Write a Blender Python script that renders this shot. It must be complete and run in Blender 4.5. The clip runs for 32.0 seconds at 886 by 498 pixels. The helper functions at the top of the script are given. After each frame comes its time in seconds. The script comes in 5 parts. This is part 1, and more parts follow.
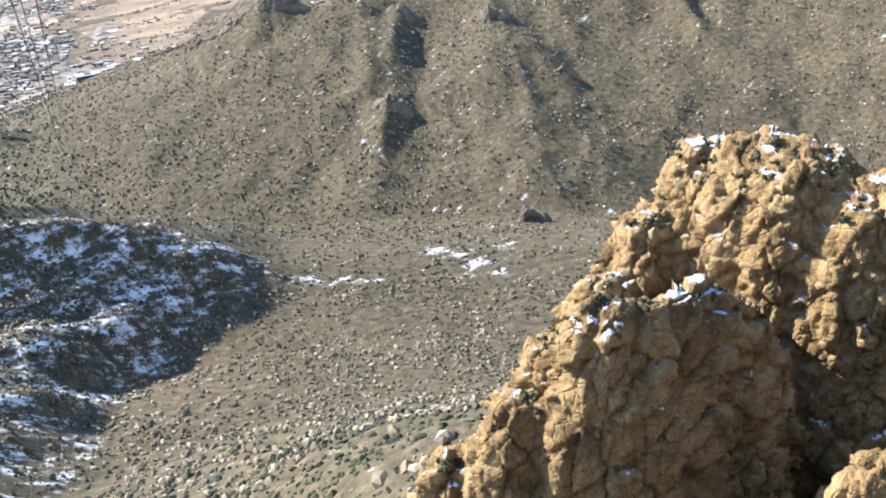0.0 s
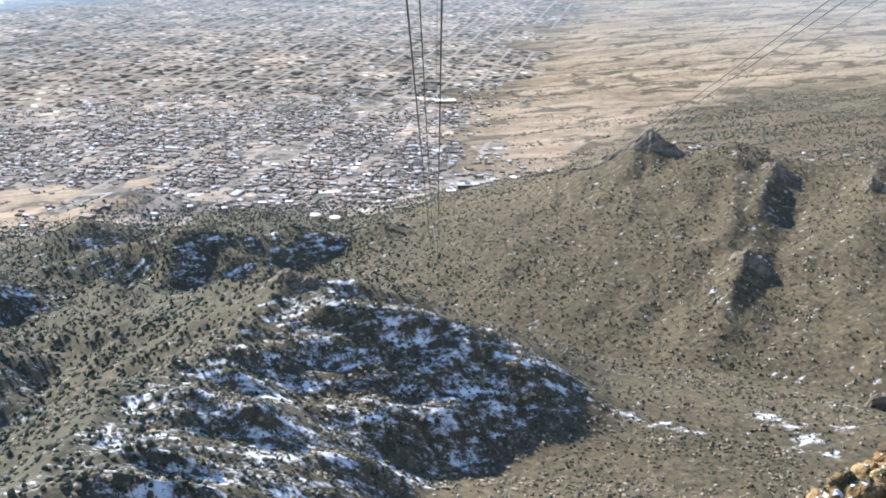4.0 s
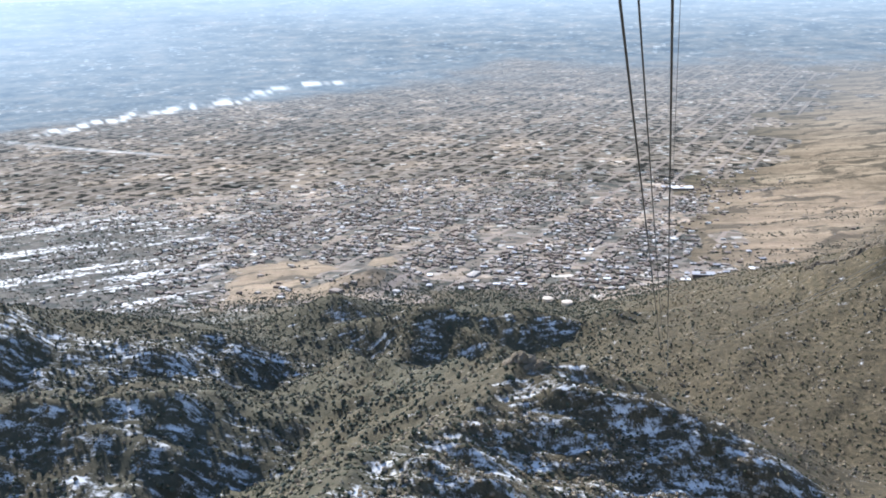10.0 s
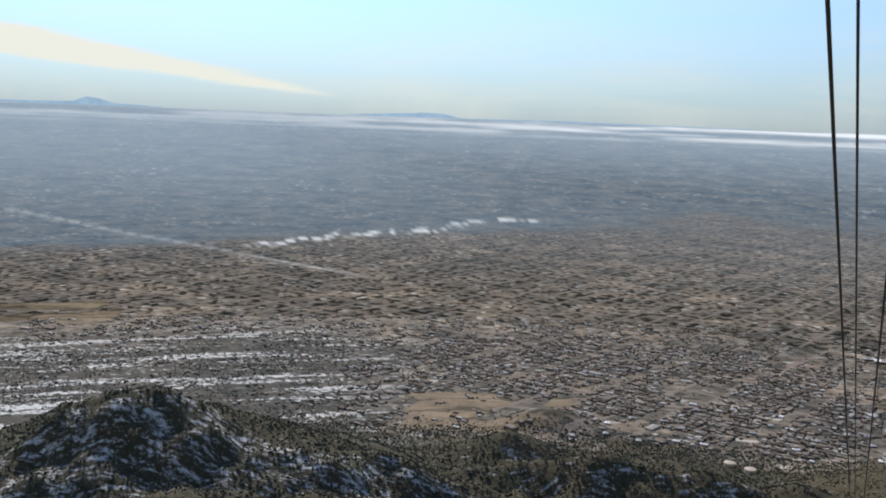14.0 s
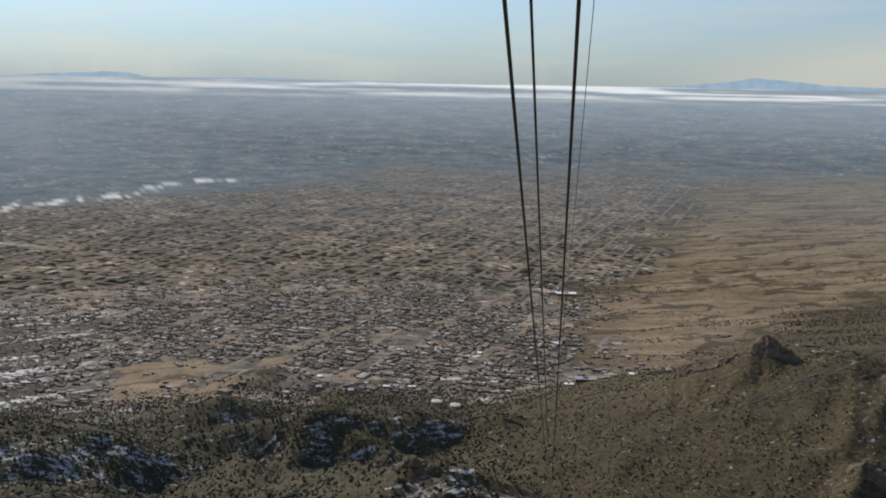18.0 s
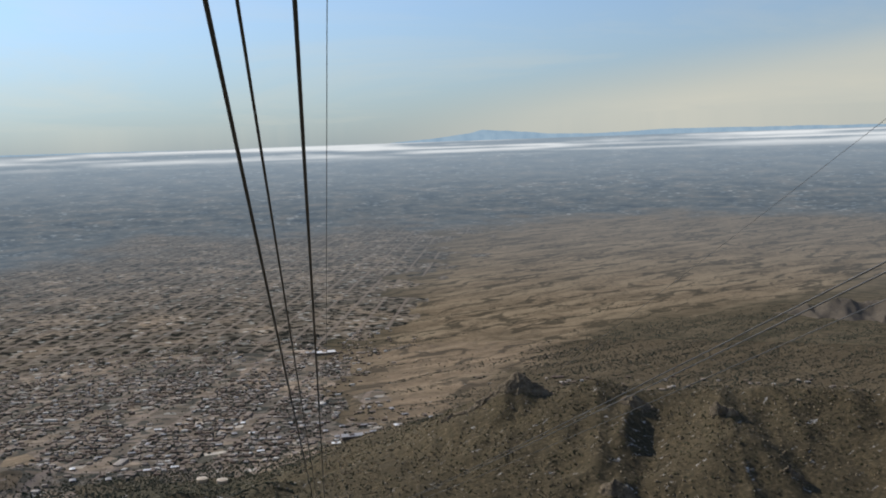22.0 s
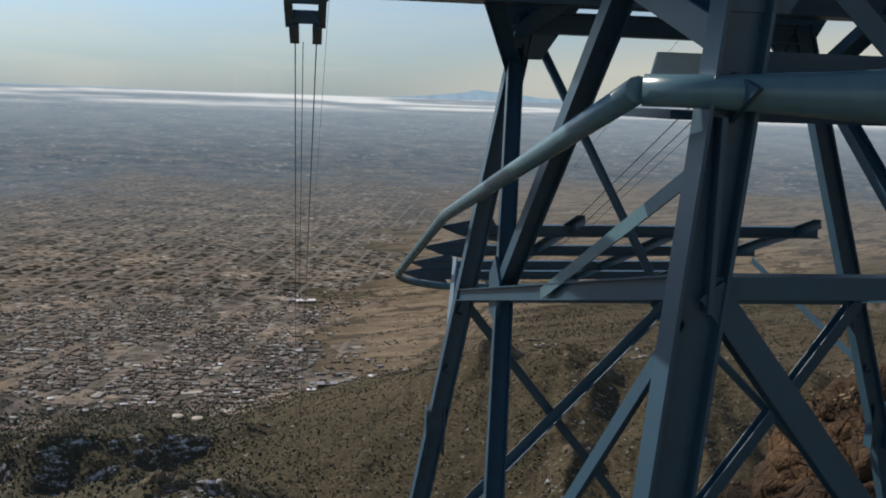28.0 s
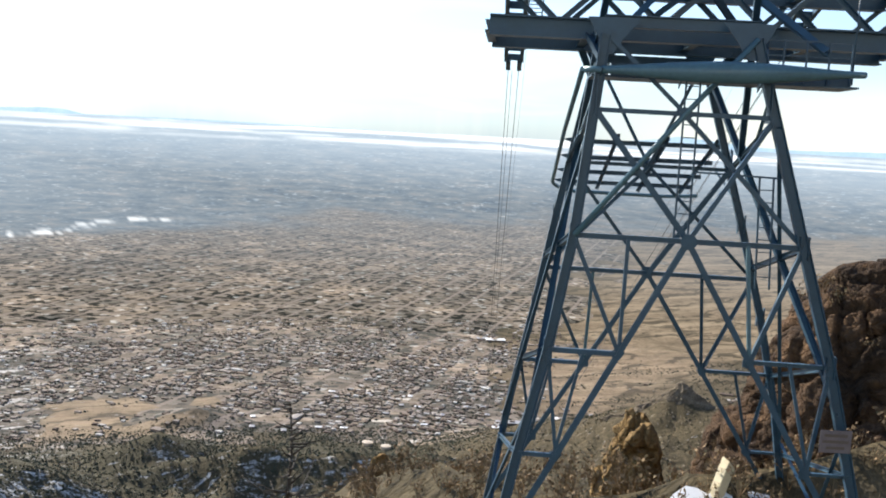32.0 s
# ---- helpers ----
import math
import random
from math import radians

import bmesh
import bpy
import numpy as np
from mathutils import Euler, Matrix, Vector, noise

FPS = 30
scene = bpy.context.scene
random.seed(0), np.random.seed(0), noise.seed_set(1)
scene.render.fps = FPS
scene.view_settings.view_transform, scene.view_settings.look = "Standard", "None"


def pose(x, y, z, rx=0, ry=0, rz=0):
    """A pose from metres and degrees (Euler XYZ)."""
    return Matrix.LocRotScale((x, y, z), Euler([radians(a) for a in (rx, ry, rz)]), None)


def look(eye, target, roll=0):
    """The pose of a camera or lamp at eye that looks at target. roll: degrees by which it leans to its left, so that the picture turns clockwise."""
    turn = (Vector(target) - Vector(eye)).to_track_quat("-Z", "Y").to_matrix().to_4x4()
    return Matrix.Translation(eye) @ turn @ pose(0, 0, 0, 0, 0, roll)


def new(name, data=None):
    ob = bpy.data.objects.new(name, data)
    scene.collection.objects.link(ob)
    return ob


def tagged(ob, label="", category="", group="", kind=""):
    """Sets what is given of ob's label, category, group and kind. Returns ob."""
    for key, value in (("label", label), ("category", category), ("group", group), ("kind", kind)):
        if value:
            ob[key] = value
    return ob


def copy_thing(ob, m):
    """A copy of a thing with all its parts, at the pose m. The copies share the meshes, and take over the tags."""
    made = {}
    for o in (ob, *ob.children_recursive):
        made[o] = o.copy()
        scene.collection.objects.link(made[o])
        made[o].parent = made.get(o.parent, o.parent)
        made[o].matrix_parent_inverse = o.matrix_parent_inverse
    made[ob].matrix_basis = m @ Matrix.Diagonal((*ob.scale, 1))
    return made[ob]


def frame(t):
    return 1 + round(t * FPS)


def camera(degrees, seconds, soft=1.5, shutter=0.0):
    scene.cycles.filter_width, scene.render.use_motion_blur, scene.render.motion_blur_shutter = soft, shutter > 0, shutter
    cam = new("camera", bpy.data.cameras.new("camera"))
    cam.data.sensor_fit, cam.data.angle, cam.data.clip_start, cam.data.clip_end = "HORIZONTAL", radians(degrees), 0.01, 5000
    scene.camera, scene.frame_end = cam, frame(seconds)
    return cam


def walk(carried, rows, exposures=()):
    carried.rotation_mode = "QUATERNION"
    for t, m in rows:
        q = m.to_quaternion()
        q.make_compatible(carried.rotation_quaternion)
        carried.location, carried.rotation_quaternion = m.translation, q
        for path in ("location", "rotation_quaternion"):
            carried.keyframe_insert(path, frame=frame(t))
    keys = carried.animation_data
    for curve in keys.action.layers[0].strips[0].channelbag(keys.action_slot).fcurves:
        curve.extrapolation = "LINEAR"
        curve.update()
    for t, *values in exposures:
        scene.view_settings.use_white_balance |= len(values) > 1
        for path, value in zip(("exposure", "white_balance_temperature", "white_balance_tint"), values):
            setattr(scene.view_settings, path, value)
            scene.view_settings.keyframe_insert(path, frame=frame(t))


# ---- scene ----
import itertools

# The camera rides a cable car: seconds, place, then degrees of turn to the right, tilt up and lean.
RIDE = [
    (0.0, -1.73, 142.25, -63.00, 21.30, -28.22, -2.06),
    (0.5, -1.69, 139.53, -61.74, 18.41, -26.38, -2.10),
    (1.0, -1.66, 136.80, -60.49, 15.55, -24.77, -0.59),
    (1.5, -1.63, 134.08, -59.24, 10.85, -23.52, 0.17),
    (2.0, -1.59, 131.35, -57.98, 7.18, -22.57, 0.34),
    (2.5, -1.56, 128.63, -56.73, 3.84, -21.46, -0.49),
    (3.0, -1.52, 125.90, -55.47, 1.88, -20.13, -0.61),
    (3.5, -1.49, 123.18, -54.22, -0.82, -20.10, -0.03),
    (5.5, -1.35, 112.27, -49.20, 2.92, -21.13, 2.75),
    (6.0, -1.32, 109.55, -47.95, 3.58, -20.07, 2.25),
    (6.5, -1.29, 106.82, -46.70, 2.75, -19.18, 1.79),
    (7.0, -1.25, 104.10, -45.44, 0.21, -17.91, 0.97),
    (7.5, -1.22, 101.37, -44.19, -1.58, -17.40, 0.23),
    (8.0, -1.18, 98.65, -42.93, -3.83, -17.46, 0.43),
    (8.5, -1.15, 95.92, -41.68, -6.52, -17.37, -0.64),
    (9.0, -1.11, 93.20, -40.42, -7.81, -17.08, -0.63),
    (9.5, -1.01, 90.47, -39.17, -9.87, -16.65, -1.24),
    (10.0, -0.90, 87.75, -37.92, -14.44, -15.33, -1.61),
    (10.5, -0.89, 85.02, -36.66, -18.67, -13.44, -1.00),
    (11.0, -0.89, 82.30, -35.41, -22.25, -11.30, 0.12),
    (11.5, -0.85, 79.57, -34.15, -24.61, -10.61, -0.83),
    (12.0, -0.83, 76.85, -32.90, -26.15, -8.77, 0.42),
    (12.5, -0.80, 74.12, -31.65, -27.06, -6.71, 0.88),
    (13.0, -0.76, 71.40, -30.39, -27.74, -6.99, -0.01),
    (13.5, -0.73, 68.67, -29.14, -26.57, -7.03, 1.34),
    (15.5, -0.60, 57.77, -24.12, -23.41, -8.82, 1.75),
    (16.0, -0.57, 55.04, -22.87, -21.49, -8.75, 2.32),
    (16.5, -0.51, 52.32, -21.61, -14.02, -8.25, 2.79),
    (17.0, -0.45, 49.59, -20.36, -11.08, -8.82, 3.68),
    (17.5, -0.46, 46.87, -19.10, -8.80, -9.26, 1.85),
    (18.0, -0.45, 44.14, -17.85, -7.71, -9.59, 1.11),
    (18.5, -0.46, 41.42, -16.60, -6.58, -9.51, 0.10),
    (19.0, -0.47, 38.69, -15.34, -4.11, -10.12, -0.73),
    (19.5, -0.41, 35.97, -14.09, -2.05, -9.88, -0.79),
    (20.0, -0.35, 33.24, -12.83, -1.07, -8.81, -1.13),
    (20.5, -0.26, 30.52, -11.58, -0.21, -6.72, -1.24),
    (21.0, -0.18, 27.79, -10.33, 1.03, -6.29, -1.55),
    (21.5, -0.12, 25.07, -9.07, 4.35, -5.68, -3.86),
    (22.0, -0.08, 22.34, -7.82, 6.86, -6.35, -2.00),
    (22.5, -0.06, 19.62, -6.56, 8.00, -5.88, -1.88),
    (23.0, -0.03, 16.89, -5.31, 7.00, -5.99, -0.58),
    (23.5, -0.04, 14.16, -4.03, 8.88, -7.31, -0.34),
    (24.0, -0.04, 11.36, -2.86, 11.01, -7.87, -0.46),
    (24.5, -0.01, 8.51, -1.87, 10.05, -6.77, -0.89),
    (25.0, 0.03, 5.66, -1.06, 9.78, -4.91, -1.43),
    (25.5, 0.04, 2.81, -0.48, 11.28, -4.75, -0.64),
    (27.5, 0.00, -8.18, -0.42, 7.66, -6.67, 0.32),
    (28.0, 0.00, -10.87, -0.64, 7.72, -8.87, 1.95),
    (28.5, 0.00, -13.56, -0.87, 7.38, -10.09, 1.14),
    (29.0, 0.00, -16.25, -1.09, 7.10, -10.94, 1.24),
    (29.5, 0.00, -18.94, -1.31, 6.71, -11.21, 1.91),
    (30.0, 0.00, -21.63, -1.54, 5.94, -12.16, 1.28),
    (30.5, 0.00, -24.32, -1.76, 4.75, -11.41, 1.67),
    (31.0, 0.00, -27.01, -1.99, 1.95, -10.70, 2.14),
    (31.5, 0.00, -29.70, -2.21, -1.74, -9.46, 3.31),
    (32.0, 0.00, -32.39, -2.43, -3.74, -6.83, 3.15),
]


def ride_pose(x, y, z, turn, tilt, lean):
    a, b = radians(turn), radians(tilt)
    way = Vector((math.sin(a) * math.cos(b), math.cos(a) * math.cos(b), math.sin(b)))
    eye = Vector((x, y, z))
    return look(eye, eye + way, lean)


cam = camera(48.74, 32.0, soft=1.9)
walk(cam, [(t, ride_pose(*p)) for t, *p in RIDE],
     exposures=[(0.0, 2.25, 5600, 10), (3.0, 2.1, 5550, 10), (6.0, 1.85, 5520, 10), (8.0, 1.9, 5520, 10), (9.5, 1.75, 5560, 10), (11.0, 1.35, 5600, 10), (12.0, 0.78, 5900, 10), (13.5, 0.42, 5980, 10),
                (16.0, 0.3, 6150, 10), (19.0, 0.2, 6320, 10), (21.0, 0.45, 6250, 10), (22.0, 0.18, 6250, 10), (23.0, 0.15, 6300, 10), (25.5, 0.05, 6500, 10), (28.0, 0.15, 6350, 10), (29.0, 0.6, 6350, 10), (30.0, 1.05, 6450, 10),
                (31.0, 1.27, 6380, 10), (32.0, 1.27, 6330, 10)])

# ---- light ----
SUN_AZ, SUN_EL = -42.5, 31.0   # degrees to the left of the line of travel, and up
world = bpy.data.worlds.new("sky")
scene.world = world
world.use_nodes = True
wn, wl = world.node_tree.nodes, world.node_tree.links
wn.clear()
sky = wn.new("ShaderNodeTexSky")
sky.sky_type = "NISHITA"
sky.sun_disc = False
sky.sun_elevation = radians(SUN_EL)
sky.sun_rotation = radians(SUN_AZ)
sky.altitude = 2600
sky.air_density, sky.dust_density, sky.ozone_density = 1.0, 0.1, 1.0
# thin high cloud: streaks drawn on the sky's own dome
geo = wn.new("ShaderNodeTexCoord")
sep = wn.new("ShaderNodeSeparateXYZ")
wl.new(geo.outputs["Generated"], sep.inputs[0])


def wmath(op, a, b=0.0, clamp=False):
    m = wn.new("ShaderNodeMath")
    m.operation, m.use_clamp = op, clamp
    for sock, v in ((m.inputs[0], a), (m.inputs[1], b)):
        if isinstance(v, (int, float)):
            sock.default_value = v
        else:
            wl.new(v, sock)
    return m.outputs[0]


def wramp(fac, stops):
    r = wn.new("ShaderNodeValToRGB")
    while len(r.color_ramp.elements) < len(stops):
        r.color_ramp.elements.new(0.5)
    for e, (q, c) in zip(r.color_ramp.elements, stops):
        e.position, e.color = q, (c, c, c, 1)
    wl.new(fac, r.inputs[0])
    return r.outputs[0]


up = wmath("MAXIMUM", sep.outputs["Z"], 0.02)
flat = wn.new("ShaderNodeCombineXYZ")
wl.new(wmath("DIVIDE", sep.outputs["X"], wmath("ADD", up, 0.12)), flat.inputs[0])
wl.new(wmath("DIVIDE", sep.outputs["Y"], wmath("ADD", up, 0.12)), flat.inputs[1])
cl = wn.new("ShaderNodeTexNoise")
cl.inputs["Scale"].default_value = 0.55
cl.inputs["Detail"].default_value = 7
cl.inputs["Roughness"].default_value = 0.62
cl.inputs["Distortion"].default_value = 0.6
wl.new(flat.outputs[0], cl.inputs["Vector"])
low = wramp(sep.outputs["Z"], [(0.0, 1.0), (0.10, 0.9), (0.2, 0.25), (0.5, 0.1)])
streaks = wmath("MULTIPLY", wramp(cl.outputs["Fac"], [(0.46, 0.0), (0.66, 1.0)]), low)
turn_of = wmath("MULTIPLY", wmath("ARCTAN2", sep.outputs["X"], sep.outputs["Y"]), 57.3)
lift = wmath("ADD", wmath("MULTIPLY", sep.outputs["Z"], 57.3), wmath("MULTIPLY", wmath("SUBTRACT", cl.outputs["Fac"], 0.5), 1.6))


def wstep(a, b, x):
    m = wn.new("ShaderNodeMapRange")
    m.interpolation_type = "SMOOTHSTEP"
    for k, v in ((1, a), (2, b)):
        m.inputs[k].default_value = v
    wl.new(x, m.inputs[0])
    return m.outputs[0]


# a long lens of cloud low over the sunny side, and a bank that thickens away from it
rise = wmath("MULTIPLY", wmath("ADD", turn_of, 30.0), -0.155)
lens_low = wstep(-0.25, 0.25, wmath("SUBTRACT", lift, wmath("ADD", wmath("MULTIPLY", rise, 0.62), 0.9)))
lens_top = wstep(0.35, -0.25, wmath("SUBTRACT", lift, wmath("ADD", rise, 1.1)))
lens = wmath("MULTIPLY", wmath("MULTIPLY", lens_low, lens_top), wstep(-30, -36, turn_of))
bank_top = wmath("ADD", wmath("MULTIPLY", turn_of, 0.15), 0.6)
bank = wmath("MULTIPLY", wstep(1.4, -2.2, wmath("SUBTRACT", lift, bank_top)), wstep(-2, 16, turn_of))
streaks = wmath("MAXIMUM", wmath("MULTIPLY", streaks, 0.36), wmath("MAXIMUM", wmath("MULTIPLY", lens, 1.4), wmath("MULTIPLY", wmath("MULTIPLY", bank, 0.95), wmath("ADD", wmath("MULTIPLY", cl.outputs["Fac"], 1.1), 0.4))))
pale = wramp(sep.outputs["Z"], [(0.0, 0.92), (0.06, 0.6), (0.14, 0.14), (0.25, 0.0)])
tint = wn.new("ShaderNodeMix")
tint.data_type = "RGBA"
tint.inputs[7].default_value = (2.3, 2.8, 3.05, 1)
wl.new(pale, tint.inputs[0])
wl.new(sky.outputs[0], tint.inputs[6])
bg = wn.new("ShaderNodeBackground")
bg.inputs["Strength"].default_value = 0.125
wout = wn.new("ShaderNodeOutputWorld")
cloud = wn.new("ShaderNodeMix")
cloud.data_type = "RGBA"
cloud.inputs[7].default_value = (5.7, 5.5, 4.6, 1)
wl.new(wmath("MULTIPLY", streaks, 0.85, True), cloud.inputs[0])
wl.new(tint.outputs[2], cloud.inputs[6])
to_sun = wn.new("ShaderNodeVectorMath")
to_sun.operation = "DOT_PRODUCT"
wl.new(geo.outputs["Generated"], to_sun.inputs[0])
to_sun.inputs[1].default_value = (math.sin(radians(SUN_AZ)) * math.cos(radians(SUN_EL)), math.cos(radians(SUN_AZ)) * math.cos(radians(SUN_EL)), math.sin(radians(SUN_EL)))
aureole = wmath("ADD", wmath("MULTIPLY", wmath("POWER", wmath("MAXIMUM", to_sun.outputs["Value"], 0.0), 3.0), 0.3), 0.76)
glow = wn.new("ShaderNodeVectorMath")
glow.operation = "SCALE"
wl.new(cloud.outputs[2], glow.inputs[0])
wl.new(aureole, glow.inputs[3])
wl.new(glow.outputs[0], bg.inputs[0])
wl.new(bg.outputs[0], wout.inputs[0])

sun = new("sun", bpy.data.lights.new("sun", "SUN"))
sun.data.energy = 3.6
sun.data.angle = radians(0.5)
sun.data.color = (1.0, 0.90, 0.76)
sa, se = radians(SUN_AZ), radians(SUN_EL)
sun_way = Vector((math.sin(sa) * math.cos(se), math.cos(sa) * math.cos(se), math.sin(se)))
sun.matrix_world = look(sun_way * 500, (0, 0, 0))
tagged(sun, kind="structure")


# ---- helpers of this scene ----
def part(name, bm, material, parent, label=""):
    me = bpy.data.meshes.new(name)
    bm.to_mesh(me)
    bm.free()
    me.materials.append(material)
    ob = new(name, me)
    ob.parent = parent
    if label:
        ob["label"] = label
    return ob


def sheet(name, verts, faces, material, parent=None, smooth=True):
    """A mesh object from arrays of places and of equal-sided faces."""
    me = bpy.data.meshes.new(name)
    verts, faces = np.asarray(verts, np.float32), np.asarray(faces, np.int32)
    me.vertices.add(len(verts))
    me.vertices.foreach_set("co", verts.ravel())
    k = faces.shape[1]
    me.loops.add(faces.size)
    me.loops.foreach_set("vertex_index", faces.ravel())
    me.polygons.add(len(faces))
    me.polygons.foreach_set("loop_start", np.arange(0, faces.size, k, dtype=np.int32))
    me.polygons.foreach_set("use_smooth", np.full(len(faces), smooth))
    me.update(calc_edges=True)
    me.validate()
    me.materials.append(material)
    ob = new(name, me)
    ob.parent = parent
    return ob


def give(ob, name, values):
    a = ob.data.attributes.new(name, "FLOAT", "POINT")
    a.data.foreach_set("value", np.asarray(values, np.float32).ravel())


def lattice(ix, iy, seed):
    h = (ix.astype(np.int64) * 374761393 + iy.astype(np.int64) * 668265263 + seed * 974634777) & 0x7FFFFFFF
    h = ((h ^ (h >> 13)) * 1274126177) & 0x7FFFFFFF
    return ((h ^ (h >> 16)) & 0xFFFF) / 65535.0


def grain(x, y, seed=0):
    """Smooth random values from 0 to 1 on the plan."""
    x, y = np.asarray(x, float), np.asarray(y, float)
    ix, iy = np.floor(x), np.floor(y)
    fx, fy = x - ix, y - iy
    fx, fy = fx * fx * (3 - 2 * fx), fy * fy * (3 - 2 * fy)
    a, b = lattice(ix, iy, seed), lattice(ix + 1, iy, seed)
    c, d = lattice(ix, iy + 1, seed), lattice(ix + 1, iy + 1, seed)
    return (a * (1 - fx) + b * fx) * (1 - fy) + (c * (1 - fx) + d * fx) * fy


def layered(x, y, seed=0, octaves=5, gain=0.5):
    total, amp, out = 0.0, 1.0, 0.0
    for k in range(octaves):
        out = out + amp * grain(x * 2 ** k + 17.3 * k, y * 2 ** k - 9.1 * k, seed + k)
        total += amp
        amp *= gain
    return out / total


def step(a, b, x):
    t = np.clip((x - a) / (b - a), 0, 1)
    return t * t * (3 - 2 * t)


# ---- materials ----
def material(name):
    m = bpy.data.materials.new(name)
    m.use_nodes = True
    nt = m.node_tree
    return m, nt.nodes, nt.links, nt.nodes["Principled BSDF"]


def noise_node(n, l, vec, scale, detail=4.0, rough=0.55):
    t = n.new("ShaderNodeTexNoise")
    t.inputs["Scale"].default_value = scale
    t.inputs["Detail"].default_value = detail
    t.inputs["Roughness"].default_value = rough
    if vec is not None:
        l.new(vec, t.inputs["Vector"])
    return t.outputs["Fac"]


def ramp(n, l, fac, stops):
    r = n.new("ShaderNodeValToRGB")
    while len(r.color_ramp.elements) < len(stops):
        r.color_ramp.elements.new(0.5)
    for e, (p, c) in zip(r.color_ramp.elements, stops):
        e.position = p
        e.color = (*c, 1) if len(c) == 3 else c
    l.new(fac, r.inputs[0])
    return r.outputs[0]


def mix(n, l, fac, a, b, mode="MIX"):
    m = n.new("ShaderNodeMix")
    m.data_type = "RGBA"
    m.blend_type = mode
    for sock, v in ((m.inputs[0], fac), (m.inputs[6], a), (m.inputs[7], b)):
        if isinstance(v, (int, float)):
            sock.default_value = v
        elif isinstance(v, tuple):
            sock.default_value = (*v, 1)
        else:
            l.new(v, sock)
    return m.outputs[2]


def maths(n, l, op, a, b=0.0, clamp=False):
    m = n.new("ShaderNodeMath")
    m.operation = op
    m.use_clamp = clamp
    for sock, v in ((m.inputs[0], a), (m.inputs[1], b)):
        if isinstance(v, (int, float)):
            sock.default_value = v
        else:
            l.new(v, sock)
    return m.outputs[0]


def attr(n, name):
    a = n.new("ShaderNodeAttribute")
    a.attribute_name = name
    return a


def bump(n, l, height, bsdf, strength=0.5, distance=1.0):
    b = n.new("ShaderNodeBump")
    b.inputs["Strength"].default_value = strength
    b.inputs["Distance"].default_value = distance
    l.new(height, b.inputs["Height"])
    l.new(b.outputs[0], bsdf.inputs["Normal"])


def plain(name, colour, rough=0.8, metal=0.0, scale=1.0, spread=0.3, bump_by=0.0, dark=0.6):
    """A surface of one colour with fine grain and wider stains."""
    m, n, l, b = material(name)
    tc = n.new("ShaderNodeNewGeometry")
    fine = noise_node(n, l, tc.outputs["Position"], scale * 6, 5)
    wide = noise_node(n, l, tc.outputs["Position"], scale * 0.7, 3)
    f = maths(n, l, "ADD", maths(n, l, "MULTIPLY", fine, 0.5), maths(n, l, "MULTIPLY", wide, 0.5))
    lo = tuple(c * (1 - spread * dark) for c in colour)
    hi = tuple(min(1, c * (1 + spread)) for c in colour)
    l.new(ramp(n, l, f, [(0.3, lo), (0.7, hi)]), b.inputs["Base Color"])
    b.inputs["Roughness"].default_value = rough
    b.inputs["Metallic"].default_value = metal
    if bump_by:
        bump(n, l, fine, b, bump_by, 0.02)
    return m


def random_cells(n, l, uv, size, stops, turn=0.2):
    """Plots of about one size, each with a colour of its own."""
    mp = n.new("ShaderNodeMapping")
    mp.inputs["Rotation"].default_value = (0, 0, turn)
    l.new(uv, mp.inputs[0])
    vo = n.new("ShaderNodeTexVoronoi")
    vo.voronoi_dimensions = "2D"
    vo.inputs["Scale"].default_value = 1 / size
    vo.inputs["Randomness"].default_value = 0.8
    l.new(mp.outputs[0], vo.inputs["Vector"])
    sp = n.new("ShaderNodeSeparateColor")
    l.new(vo.outputs["Color"], sp.inputs[0])
    return ramp(n, l, sp.outputs[0], stops), sp.outputs[1], mp.outputs[0]


def stretched(n, l, uv, turn, sx, sy, detail=5, rough=0.6):
    mp = n.new("ShaderNodeMapping")
    mp.vector_type = "TEXTURE"
    mp.inputs["Rotation"].default_value = (0, 0, turn)
    mp.inputs["Scale"].default_value = (sx, sy, 1)
    l.new(uv, mp.inputs[0])
    return noise_node(n, l, mp.outputs[0], 1.0, detail, rough)


